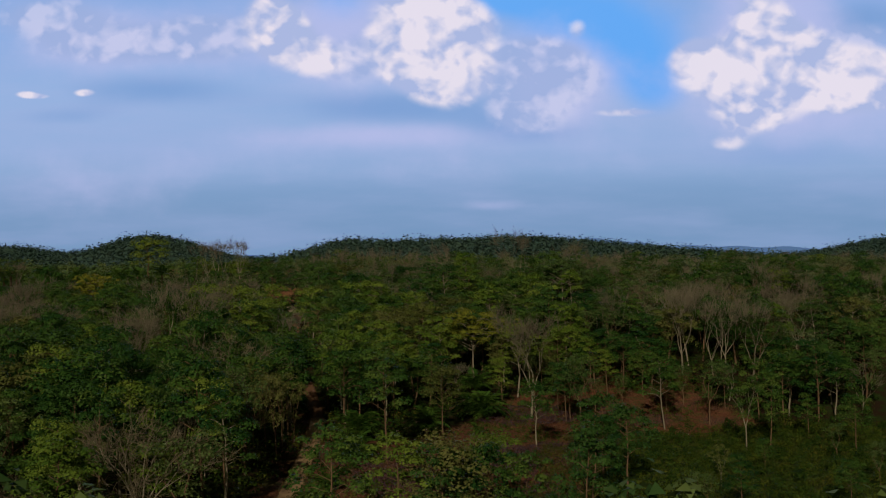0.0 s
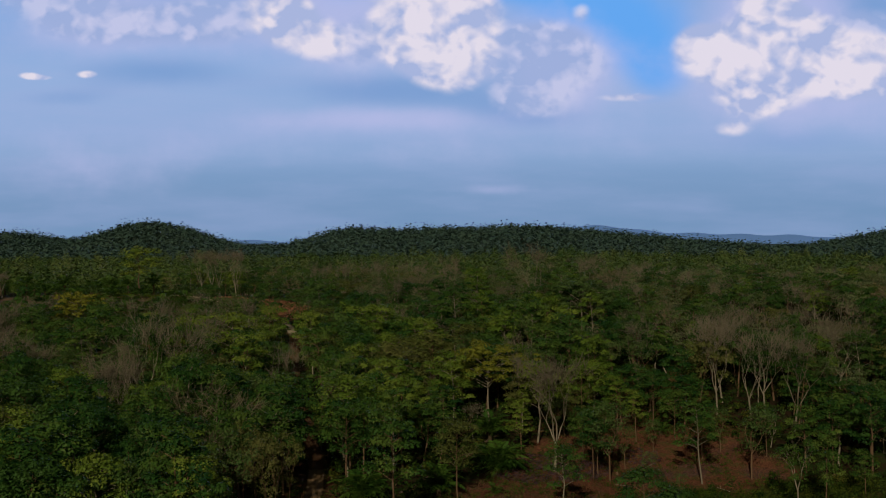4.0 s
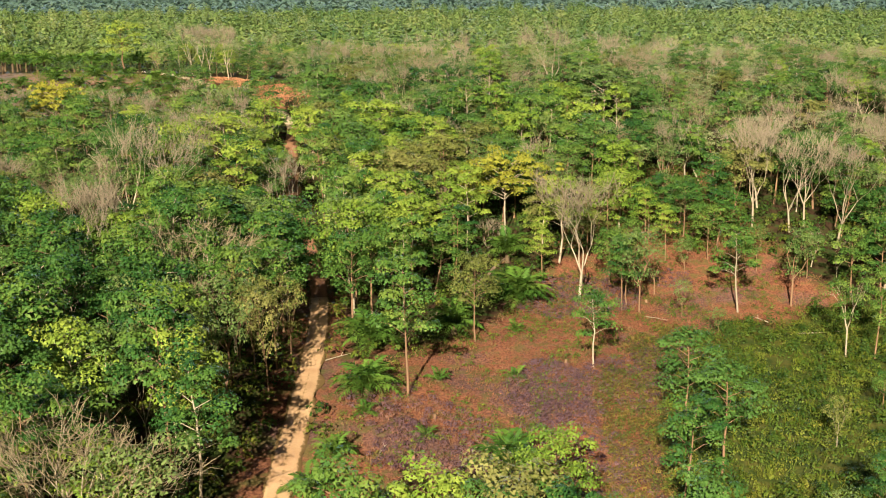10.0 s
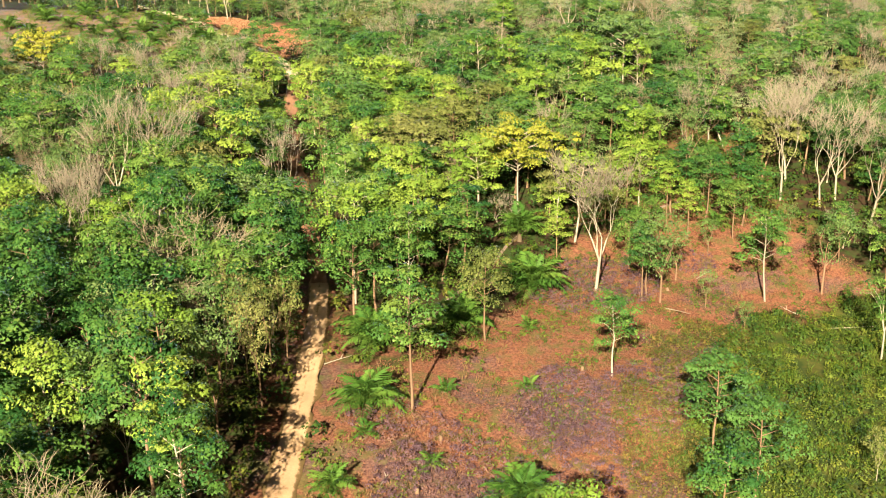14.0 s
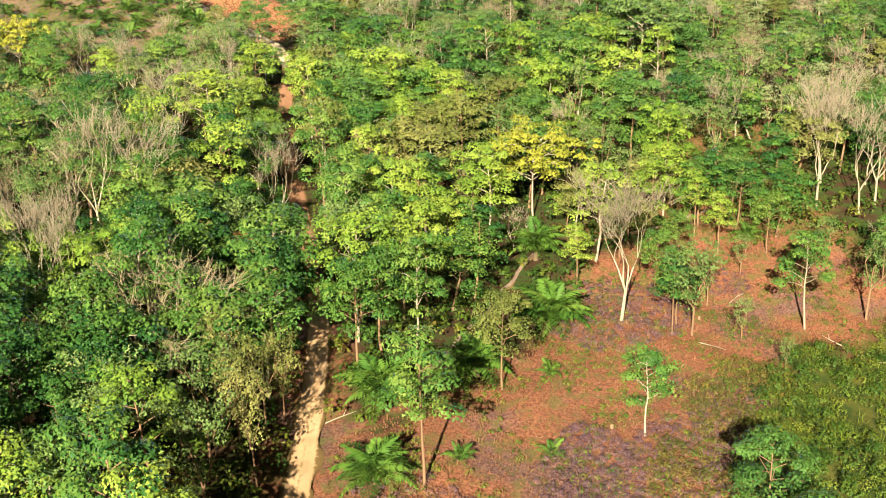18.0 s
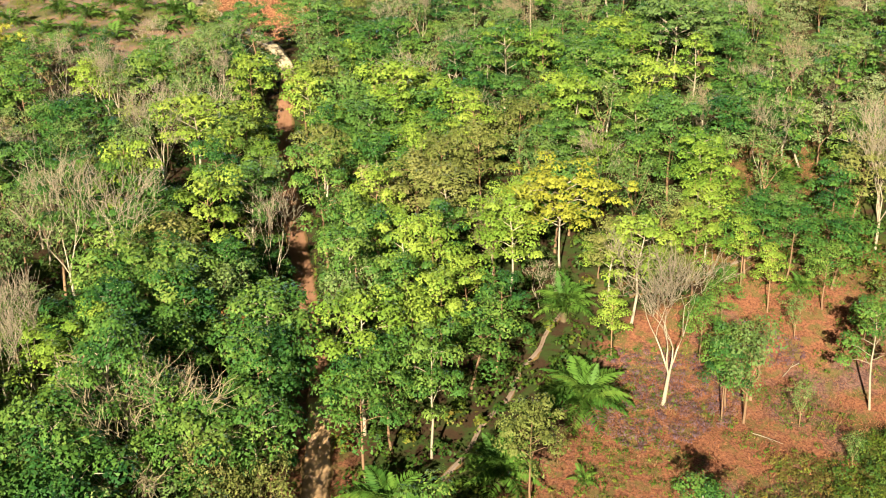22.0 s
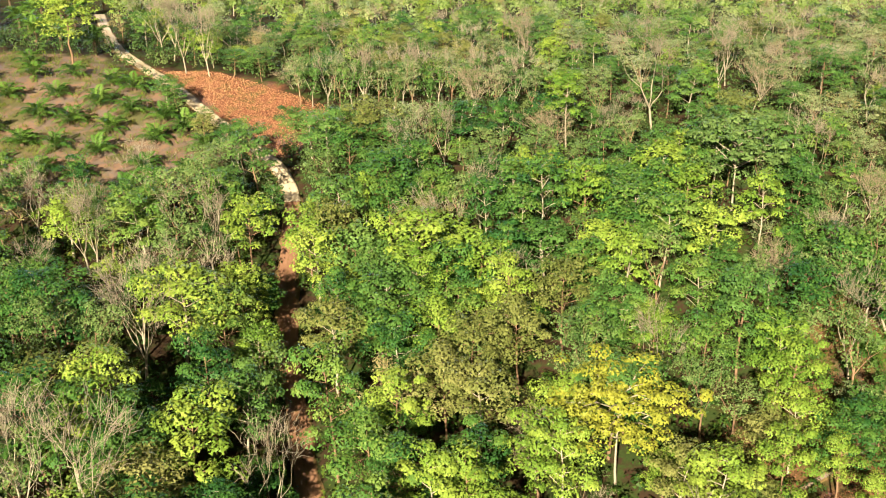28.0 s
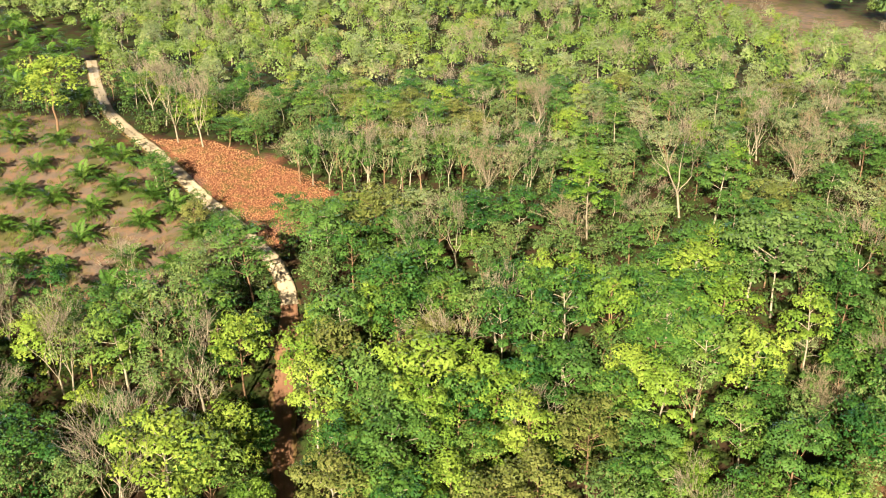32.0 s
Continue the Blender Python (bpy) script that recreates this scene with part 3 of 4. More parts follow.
def strip(name, line, width, mat, label, ragged=0.35, crown=0.05, lift=0.06):
    """A worn track laid on the ground, with two ruts and ragged edges."""
    rng = np.random.default_rng(len(line))
    d = unit(np.gradient(line, axis=0))
    side = np.stack([d[:, 1], -d[:, 0]], 1)
    cols = np.array([-1, -0.8, -0.55, -0.3, 0, 0.3, 0.55, 0.8, 1.0])
    prof = np.array([-0.22, 0.02, -0.05, 0.0, crown, 0.0, -0.05, 0.02, -0.22]) + lift
    w = width / 2 * np.ones((len(line), 9))
    w[:, 0] += np.convolve(rng.normal(size=len(line)), np.ones(3) / 3, "same") * ragged
    w[:, -1] += np.convolve(rng.normal(size=len(line)), np.ones(3) / 3, "same") * ragged
    P = line[:, None] + side[:, None] * (cols * w)[..., None]
    z = ground_z(P[..., 0], P[..., 1]) + prof + rng.normal(size=P.shape[:2]) * 0.015
    V = np.concatenate([P, z[..., None]], -1).reshape(-1, 3)
    i, j = np.meshgrid(np.arange(len(line) - 1), np.arange(8), indexing="ij")
    a = (i * 9 + j).ravel()
    wear = np.tile([-0.3, 0.3, 1.0, 0.8, 0.35, 0.8, 1.0, 0.3, -0.3], len(line))
    ob = new(name, mesh(name, V, [np.stack([a, a + 1, a + 10, a + 9], 1)], mat, {"wear": wear}, smooth=True))
    return tagged(ob, label, "track", kind="structure")


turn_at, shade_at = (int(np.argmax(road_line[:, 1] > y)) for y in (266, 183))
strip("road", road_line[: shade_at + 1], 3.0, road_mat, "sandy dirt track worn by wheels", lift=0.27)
strip("road_shaded", road_line[shade_at : turn_at + 1], 2.9, road_in_shade, "red-brown dirt track with tree shade in its colour", lift=0.27)
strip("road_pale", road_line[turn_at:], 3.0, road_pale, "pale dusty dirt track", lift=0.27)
strip("footpath", smooth_line(FOOTPATH, 0.7), 0.6, path_mat, "narrow trodden footpath", 0.22, 0.0, 0.17)
strip("footpath_2", smooth_line(FOOTPATH_2), 0.6, path_mat, "narrow trodden footpath", 0.15, 0.0, 0.24)

# ---- trees that stand out ----
# x, y, height, seed
stand = []


shown = []


def single(shape, tone, x, y, h, seed, wide=1.0, lean=(0, 0), turn=None):
    stand.append((x, y, 2.6 * wide))
    if shape in ("bare", "brush", "broad") or tone == "orange":
        shown.append((x, y, 3.6 * wide))
    plant(shape, tone, seed, x, y, h, turn if turn is not None else (seed * 73) % 360, lean=lean, wide=wide)


single("layered", "green", -8.0, 149.2, 15.5, 1, 0.95)
single("round", "olive", -0.1, 166.5, 12.5, 2, 0.85)
single("round", "green", 13.6, 157.5, 11.0, 3, 0.9)
single("sparse", "grey", 23.2, 181.5, 15.0, 4, 0.9, (4, 8))
single("bare", "bare", 15.0, 183.5, 17.5, 5, 1.2, turn=40)
single("layered", "green", 38.5, 186.8, 13.0, 6)
single("sparse", "grey", 47.0, 189.4, 15.0, 7, 0.9)
single("layered", "green", 51.5, 169, 12.5, 8, 0.8)
single("sparse", "green", 47.8, 169.2, 13, 9, 0.8)
single("fork", "olive", 36.1, 139.5, 7.0, 10, 0.7)
single("round", "sage", 22.7, 132.6, 12.5, 11, 1.0)
single("round", "sage", 21.0, 141.5, 12.5, 11, 1.0)
single("fork", "green", 43.7, 236.4, 14.5, 13, 1.1)
for k, (x, y, h) in enumerate([(48.3, 216.1, 17.5), (54.0, 214.1, 15.5), (60.1, 208.6, 18.0), (57.4, 217.2, 16.5), (51, 223, 17)]):
    single("bare", "bare", x, y, h, 5 + 15 * (k % 4), 1.0, turn=k * 77)
single("sparse", "grey", 36.8, 238.8, 14, 4)
for k, (x, y, h) in enumerate([(-23.3, 148.5, 15), (-23.8, 157.2, 15), (-28.3, 158.0, 15), (-22.5, 160.1, 12), (-25.5, 153, 14)]):
    single("sparse", "olive", x, y, h, 4 + 3 * (k % 2), 0.65, turn=k * 91)
single("bare", "bare", -33.6, 137.0, 9.5, 20, 0.8)
single("round", "lime", 5.4, 119.5, 12.0, 2, 1.0)
single("brush", "brush", -34.5, 115.5, 17.0, 26, 1.25)
single("brush", "brush", -35.5, 163.5, 19.5, 26, 1.15)
single("bare", "bare", -51.3, 195.5, 18.0, 20, 0.9)
single("bare", "bare", -46.5, 170.0, 17, 35, 0.75)
single("sparse", "grey", -20.4, 188.0, 18.5, 7, 0.85)
single("broad", "yellow", 6.0, 210.0, 14.0, 27, 1.0)
single("bare", "bare", -47.3, 222.0, 15, 50, 1.1)
single("bare", "bare", -61.4, 246.0, 13, 35, 0.9)
single("bare", "bare", -28.8, 200.0, 15.5, 20, 0.75)
single("broad", "yellow", -83.6, 257.0, 12.5, 27, 0.75)
single("bare", "bare", -70.9, 254.5, 11.5, 35, 0.9)
single("bare", "bare", -60.5, 246.5, 12.0, 50, 0.9)
single("round", "sage", -76.5, 254.0, 11.5, 2, 1.1)
single("fork", "orange", -30.4, 182.5, 14.5, 28, 0.5)
single("bare", "bare", 12.0, 223.0, 12.5, 50, 0.8)
single("brush", "brush", 29.7, 242.0, 12.5, 29, 0.9)
single("layered", "lime", 6.2, 284.0, 12.5, 30, 1.1)
single("broad", "grey", 29.7, 265.5, 14.5, 31, 1.0)
single("bare", "bare", 21.4, 291.6, 17.5, 35, 1.1)
single("round", "lime", -89.5, 325.0, 16, 32, 1.25)
for k, (x, y) in enumerate([(-60.0, 316.6), (-64.9, 318.3), (-73.0, 332.3), (-70, 329)]):
    single("bare", "bare", x, y, 13.0, 5 + 15 * (k % 3), 1.0, turn=k * 50)

# a row of thin pale trunks along the far edge of the leafy forest
rng = np.random.default_rng(19)
for k in range(19):
    x = -40.0 + 2.3 * k + rng.normal() * 0.5
    y = 300.5 - 0.14 * max(0, x + 12) * 2 + rng.normal() * 1.2
    single(("sparse", "fork", "bare")[k % 3], ("pale", "sage", "bare")[k % 3], x, y, rng.uniform(10.5, 13.0), (4, 10, 35)[k % 3], 0.8, turn=k * 77)

# crowns picked out by their tone
def tall_at(x, y):
    """Usual height of the trees at a place."""
    h = float(np.interp(y, [110, 150, 200, 240, 262, 300, 350], [13, 14.5, 14.5, 13.5, 12, 9, 8]))
    return h + (1.0 if x < -18 and y < 205 else 0.0) - (2.0 if x > 15 and y < 215 else 0.0)


LIMES = [(-16, 234), (-12.9, 224.3), (-17, 209.9), (25.1, 212.7), (-4.6, 232.3), (-39.1, 246.9), (-29.1, 238.6), (-31, 246), (26.1, 217), (-39.8, 135.2), (-26.8, 130.6), (-56.1, 172.7), (25.3, 221), (-11.3, 183.7), (22.1, 205)] + [(-13.1, 197.6), (-9.6, 197.7), (-8.5, 186), (-0.5, 202.5)]
GREENS = [(-20.8, 254.5), (-27.7, 268.3), (-17.4, 266.5), (-37.5, 213.6), (-38.1, 224.8), (-7.5, 251.8), (-19.2, 202.7), (-16.0, 199.9), (18.7, 234.7), (-24.9, 170.3), (-13.5, 174.6), (-25.6, 125.3), (-33.6, 175.6), (-12.5, 189.5), (-24.8, 164.6), (-34.2, 181.5)] + [(-15.6, 169.5)]
OLIVES = [(-25.3, 224), (-3.9, 224.5), (-9.1, 221), (-8.5, 212.9), (-12.1, 214.8), (2, 233.1)]
GREYS = [(15, 242.2), (24.8, 237.3), (16, 216.5), (-6.6, 324.7), (-22.8, 299.1), (41.3, 255.8), (-29.9, 324), (29.3, 227.5), (-36.1, 149.3), (-28, 151.1), (-58, 190)] + [(-26.7, 143.2), (-33.9, 144.7), (-42.9, 159.5)]
BARES = [(-4.8, 236.1), (0.9, 319.7), (40.7, 300.7), (38.2, 312.5), (43.3, 271.7), (47.5, 260.7), (-28.2, 299), (-19.8, 301), (-9.8, 297.1), (19.6, 363.9), (-12.4, 381.6), (0.6, 330.1), (35.9, 307.1), (40.1, 351.2), (-76.1, 411.6), (-62.5, 401.9), (-13.4, 274.8), (-63.9, 197.7)]
for k, (x, y) in enumerate(LIMES):
    single(("layered", "round")[k % 2 and k < 15], "lime", x, y, tall_at(x, y), k % 3, 1.0)
for k, (x, y) in enumerate(GREENS):
    single(("round", "layered")[k % 2], "green", x, y, tall_at(x, y), (k + 1) % 3, 1.0)
for k, (x, y) in enumerate(OLIVES):
    single("round", "olive", x, y, tall_at(x, y), k % 3, 1.1)
for k, (x, y) in enumerate(GREYS):
    single("sparse", "grey", x, y, tall_at(x, y), (4, 7, 31)[k % 3], 0.85)
for k, (x, y) in enumerate(BARES):
    single(("bare", "brush")[k % 3 == 2], ("bare", "brush")[k % 3 == 2], x, y, 12.0, (5, 20, 26)[k % 3] if k % 3 == 2 else (20, 35, 50)[k % 3], 0.9)
for k, (x, y, h) in enumerate([(29.4, 182.3, 6.5), (20.6, 180.6, 10), (21.8, 184, 11), (33, 176, 5), (60, 176, 8), (64, 166, 10), (58, 158, 7), (66, 150, 11), (45, 150, 5), (57, 140, 7), (34, 122, 8), (48, 126, 7), (28, 116, 9), (62, 128, 9), (41, 197, 8), (33, 198, 7), (52, 198, 9), (20.5, 191.5, 9.5), (27, 190.5, 8.5), (10.5, 192, 9), (24.5, 199, 9), (17, 200, 10), (31, 203, 9), (38, 204, 10), (45, 201, 9), (28.5, 207, 10)]):
    single(("sparse", "layered", "round")[k % 3], ("grey", "lime" if k > 16 else "green", "green")[k % 3], x, y, h, (4, 1, 2)[k % 3], 0.9)

# ---- oil palms ----
PALM = {}


def frond_mesh(seed, length):
    """One arched feather leaf: a rib with two rows of leaflets."""
    rng = np.random.default_rng(seed)
    t = np.linspace(0, 1, 9)
    rib = np.c_[length * (t - 0.12 * t**3), np.zeros(9), length * (0.62 * t - 0.80 * t**2.2)]
    V, F = tubes([(rib, np.linspace(0.045, 0.012, 9))], 3)
    V, faces, at = [V], [F], len(V)
    for k in range(22):
        f = 0.16 + 0.82 * k / 21
        p = np.array([np.interp(f, t, rib[:, c]) for c in range(3)])
        L = length * 0.24 * math.sin(math.pi * min(1, f * 0.85 + 0.12)) + 0.12
        for s in (-1, 1):
            way = unit(np.array([0.55, s, -0.15 + rng.normal() * 0.22]))
            across = unit(np.cross(way, (0, 0, 1.0))) * 0.05 * (1 + length * 0.12)
            tip = p + way * L - (0, 0, 0.22 * L)
            m = p + way * L * 0.5
            V.append(np.array([p, m + across, tip, m - across]))
            faces.append(np.array([[0, 1, 2, 3]]) + at)
            at += 4
    return mesh("frond", np.concatenate(V), faces, palm_leaves)


def palm(x, y, size, seed, label, group, count, stem=0.6):
    """size is the frond length."""
    rng = np.random.default_rng(seed)
    root = tagged(new("oil_palm"), label, "palm", group)
    root.matrix_world = pose(x, y, ground_z(x, y) - 0.05, 0, 0, rng.uniform(0, 360))
    key = round(stem, 1)
    if key not in PALM:
        hs = np.linspace(0, stem, 5)
        v, f = tubes([(np.c_[0 * hs, 0 * hs, hs], np.array([0.42, 0.36, 0.38, 0.36, 0.2]))], 8)
        PALM[key] = mesh("trunk", v, [f], palm_bark)
    part("trunk", PALM[key], root)
    for k in range(count):
        if ("frond", k % 3) not in PALM:
            PALM["frond", k % 3] = frond_mesh(k % 3 + 3, 4.0)
        f = k / count
        ob = part("frond", PALM["frond", k % 3], root)
        s = size / 4.0 * rng.uniform(0.85, 1.1) * (1 - 0.25 * max(0, 0.25 - f))
        ob.matrix_local = pose(0, 0, stem * 0.9, 0, -58 + 64 * f + rng.normal() * 6, k * 137.5 + rng.normal() * 8) @ Matrix.Diagonal((s, s, s, 1))
    stand.append((x, y, size * 0.55))
    return root


BIG = "oil palm with long arching green fronds"
YOUNG = "young oil palm with a low rosette of fronds on dry soil"
for k, (x, y, size, n, stem) in enumerate([(-12.7, 149.6, 4.8, 24, 0.9), (-13.2, 163.5, 5.2, 24, 1.5), (6.3, 182.0, 5.8, 28, 1.4), (2.1, 132.5, 4.6, 22, 1.2), (-16.3, 128.5, 3.4, 16, 0.6), (-2.8, 170, 4.8, 22, 1.3), (5.7, 199.5, 4.8, 22, 2.0), (-14.8, 135, 3.0, 18, 0.5),
                                           (40, 232, 3.6, 16, 1.2), (36, 207, 3.0, 14, 0.8)]):
    palm(x, y, size, 40 + k, BIG, "palms in the clearing", n, stem)
for k, (x, y) in enumerate([(4.1, 154.5), (-4.8, 153.2), (5.1, 169.8), (-5.9, 139.4), (-12.4, 144.1)]):
    palm(x, y, 2.0, 60 + k, "small oil palm seedling among red litter", "palms in the clearing", 10, 0.2)
FIELD = [(-77.8, 274.4), (-71.1, 271.8), (-62.6, 268.1), (-61.6, 275.4), (-54.2, 273.2), (-53.3, 282.0), (-78.5, 283.2), (-79.4, 293.3), (-70.7, 280.8), (-71.4, 290.1), (-62.7, 286.2), (-58.6, 290.9), (-70.1, 297.9), (-63.2, 294.6),
         (-76.9, 301.5), (-86.1, 305.7), (-94.0, 316.0), (-85.6, 295.1), (-84.8, 284.7), (-72.5, 309.2), (-77.3, 311.3), (-94.9, 305.0), (-93, 289), (-87, 276), (-95, 278), (-102, 298), (-103, 312), (-101, 286), (-86, 316), (-98, 325), (-108, 322), (-109, 304)]
for k, (x, y) in enumerate(FIELD):
    palm(x, y, 3.7 + 0.7 * ((k * 7) % 5) / 5, 80 + k, YOUNG, "palms of the plantation", 18, 0.7)
rng = np.random.default_rng(77)
for k in range(150):
    x, y = rng.uniform(-195, -84), rng.uniform(322, 440)
    if from_line(x, y, road_line) > 4 and x < -0.27 * y + 4 and x > -0.43 * y - 6 and not inside(x, y, PLANTATION) and all((x - a) ** 2 + (y - b) ** 2 > 46 for a, b, _ in stand):
        palm(x, y, 4.6, 200 + k, "tall oil palm with a dense dark green crown", "palms past the plantation", 16, 3.5)

# ---- the forest ----
rng = np.random.default_rng(11)


def scatter(x0, x1, y0, y1, gap, tries, rng, keep):
    """Loosely spaced places that keep() allows."""
    cell, grid, out = gap, {}, []
    for _ in range(tries):
        x, y = rng.uniform(x0, x1), rng.uniform(y0, y1)
        g = (int(x // cell), int(y // cell))
        if any((x - a) ** 2 + (y - b) ** 2 < gap * gap for i in (-1, 0, 1) for j in (-1, 0, 1) for a, b in grid.get((g[0] + i, g[1] + j), ())):
            continue
        if keep(x, y):
            grid.setdefault(g, []).append((x, y))
            out.append((x, y))
    return out


stand_xy = np.array(stand)


def forest_ok(x, y):
    if 330 < y and x < -0.27 * y + 2:
        return False
    if abs(x + 5) > 0.43 * (y - 20) + 8 or inside(x, y, CLEARING) or inside(x, y, THICKET) or (inside(x, y, SCRUB) and math.sin(x * 3 + y * 5) < 0.5) or inside(x, y, GLADE) or inside(x, y, PLANTATION) or inside(x, y, FAR_OPEN):
        return False
    if from_line(x, y, road_line) < (3.8 if y < 180 else 3.0 if 190 < y < 262 else 4.3):
        return False
    if y < 152 and -27.5 < x < -14:
        return False
    if any(from_line(x, y + d, path_line) < 2.3 for d in (0, 2.5, 5, 7.5, 10, 13, 16)):
        return False
    if ((((stand_xy[:, 0] - x) / (stand_xy[:, 2] + 1.2)) ** 2 + ((stand_xy[:, 1] - 4.0 - y) / 6.0) ** 2) < 1).any():
        return False
    return bool((((stand_xy[:, 0] - x) ** 2 + (stand_xy[:, 1] - y) ** 2) > stand_xy[:, 2] ** 2).all())


def field(x, y, k):
    return 0.5 + 0.5 * math.sin(x * 0.061 + k * 1.7 + 1.3 * math.sin(y * 0.043 + k)) * math.sin(y * 0.057 + k * 2.3 + math.sin(x * 0.05))


for x, y in scatter(-135, 130, 106, 348, 4.2, 24000, rng, forest_ok):
    r = rng.random()
    seed = int(rng.integers(0, 3))
    h = tall_at(x, y) * (rng.uniform(0.78, 1.12) if rng.random() < 0.6 else rng.uniform(0.5, 1.25))
    if y > 225 and any(inside(x + 0.2 * d, y + d, GLADE) for d in (5, 10, 16)) or (180 < y < 205 and from_line(x, y + 6, road_line) < 4):
        h = min(h, rng.uniform(6.0, 8.5))
    elif y > 225 and any(inside(x, y + d, PLANTATION) for d in (5, 10, 16)):
        h = min(h, rng.uniform(7.5, 10.5) if x > -66 else rng.uniform(9.5, 11.5))
    if any(abs(x - a - (a / 200) * (y - b)) < w and 0 < b - y < 15 for a, b, w in shown):
        h = min(h, rng.uniform(5.0, 7.5))
    if 245 < y < 262 and abs(x + 36) < 5.5:
        h = min(h, rng.uniform(5.0, 6.8))
    if -40 < x < 5 and 289 - 0.28 * max(0, x + 12) < y < 299 - 0.28 * max(0, x + 12):
        h = min(h, rng.uniform(3.5, 5.5))
    high = ease((y - 258) / 36) * ease((x + 45) / 40)
    side = ease((x - 25) / 20)
    mid = math.exp(-(((x + 7) / 20) ** 2) - ((y - 230) / 46) ** 2)
    west = ease((-30 - x) / 20) * ease((y - 150) / 30)
    p_bare = (0.02 if y < 185 else 0.05) + 0.07 * max(high, 1.3 * side, 1.1 * west) * (1 - mid)
    p_grey = 0.14 + 0.38 * max(high * 0.9, side * 0.8 * ease((y - 205) / 50), west * 0.5) * (1 - mid)
    p_lime = (0.08 + 0.26 * mid + 0.1 * field(x, y, 3)) * (1 - 0.75 * max(side, 0.8 * high))
    p_olive = 0.03 if y < 180 else 0.06
    if r < p_bare:
        shape, tone = ("bare", "bare") if rng.random() < 0.75 else ("brush", "brush")
        seed = (5, 20, 35, 50)[int(rng.integers(0, 4))] if shape == "bare" else (26, 29)[seed % 2]
    elif r < p_bare + p_grey:
        shape, tone, seed = "sparse", ("pale" if rng.random() < 0.75 * max(high, 0.6 * side) else "grey"), (4, 7, 31)[seed]
    elif r < p_bare + p_grey + p_lime:
        shape, tone = ("layered", "lime") if rng.random() < 0.6 else ("round", "lime")
    elif r < p_bare + p_grey + p_lime + p_olive:
        shape, tone = ("round", "olive") if rng.random() < 0.75 else ("sparse", "straw")
    else:
        shape, tone = ("layered", "green") if rng.random() < 0.5 else ("round", "green")
        if rng.random() < 0.28 + 0.35 * high:
            tone = "sage"
    if shape in ("layered", "round"):
        seed = int(rng.integers(0, 5))
    plant(shape, tone, seed, x, y, h, rng.uniform(0, 360), lean=tuple(rng.normal(0, 3.0, 2)), wide=rng.uniform(0.9, 1.4 if shape == "round" else 1.2) * (14 / h) ** 0.35)


rng = np.random.default_rng(77)
for x, y in scatter(-110, 150, 348, 455, 8.5, 2600, rng, lambda x, y: abs(x + 5) < 0.40 * y and not inside(x, y, FAR_OPEN) and not (y < 440 and x < -0.27 * y + 6)):
    k = rng.random()
    if k < 0.25:
        plant("bare", "bare", (20, 35, 50)[int(rng.integers(0, 3))], x, y, rng.uniform(8.5, 11.5), rng.uniform(0, 360), wide=0.9)
    elif k < 0.35:
        plant("sparse", "straw", 7, x, y, rng.uniform(8, 11), rng.uniform(0, 360))
    else:
        plant(("sparse", "round")[k < 0.7], ("pale", "sage", "pale", "lime")[int(k * 50) % 4], (4, 7, 31)[int(k * 100) % 3] if k >= 0.7 else int(k * 100) % 5, x, y, rng.uniform(8, 11), rng.uniform(0, 360))

# ---- woods farther off, and what grows low ----
def woods(name, places, leaves_each, radius, height, size, mat, label, seed, kind="woods", low=0.4, grain=1.0):
    """Many crowns in one mesh, with their trunks left to the shade beneath them."""
    rng = np.random.default_rng(seed)
    n = len(places)
    places = np.asarray(places)
    d = unit(rng.normal(size=(n, leaves_each, 3)))
    d[..., 2] = np.where(d[..., 2] < -0.3, -d[..., 2], d[..., 2])
    r = rng.uniform(0.55, 1.08, (n, leaves_each, 1)) * radius * rng.uniform(0.7, 1.3, (n, 1, 1))
    h = height * rng.uniform(0.65, 1.28, n)
    lobes = 1 + 0.25 * np.sin(3 * np.arctan2(d[..., 1], d[..., 0]) + rng.uniform(0, 6, (n, 1)))[..., None]
    at = d * r * lobes * (1, 1, 1.0)
    at[..., 2] *= (h * (1 - low) / (2 * radius))[:, None]
    at[..., :2] += places[:, None]
    at[..., 2] += (ground_z(places[:, 0], places[:, 1]) + h * (1 + low) / 2 - 0.2 * radius)[:, None]
    V, F = leaves(rng, at.reshape(-1, 3), d.reshape(-1, 3), size, 1.0)
    px, py = places[:, 0] * grain, places[:, 1] * grain
    swell = 0.5 + 0.5 * np.sin(px * 0.031 + 2 * np.sin(py * 0.011)) * np.sin(py * 0.019 + 1.5 * np.sin(px * 0.017))
    tone = np.clip(rng.normal(0.02, 0.34, n) + 0.60 * swell, 0, 1)
    return tagged(new(name, mesh(name, V, [F], mat, {"tint": np.repeat(tone, leaves_each * 3)})), label, kind, kind="stuff")


def palm_land(x, y):
    return 330 < y < 432 and x < -0.27 * y + 2


def woods_ok(x, y):
    return not palm_land(x, y) and abs(x + 5) < 0.43 * y + 6 and not inside(x, y, FAR_OPEN) and not inside(x, y, PLANTATION) and not inside(x, y, GLADE) and from_line(x, y, road_line) > 3


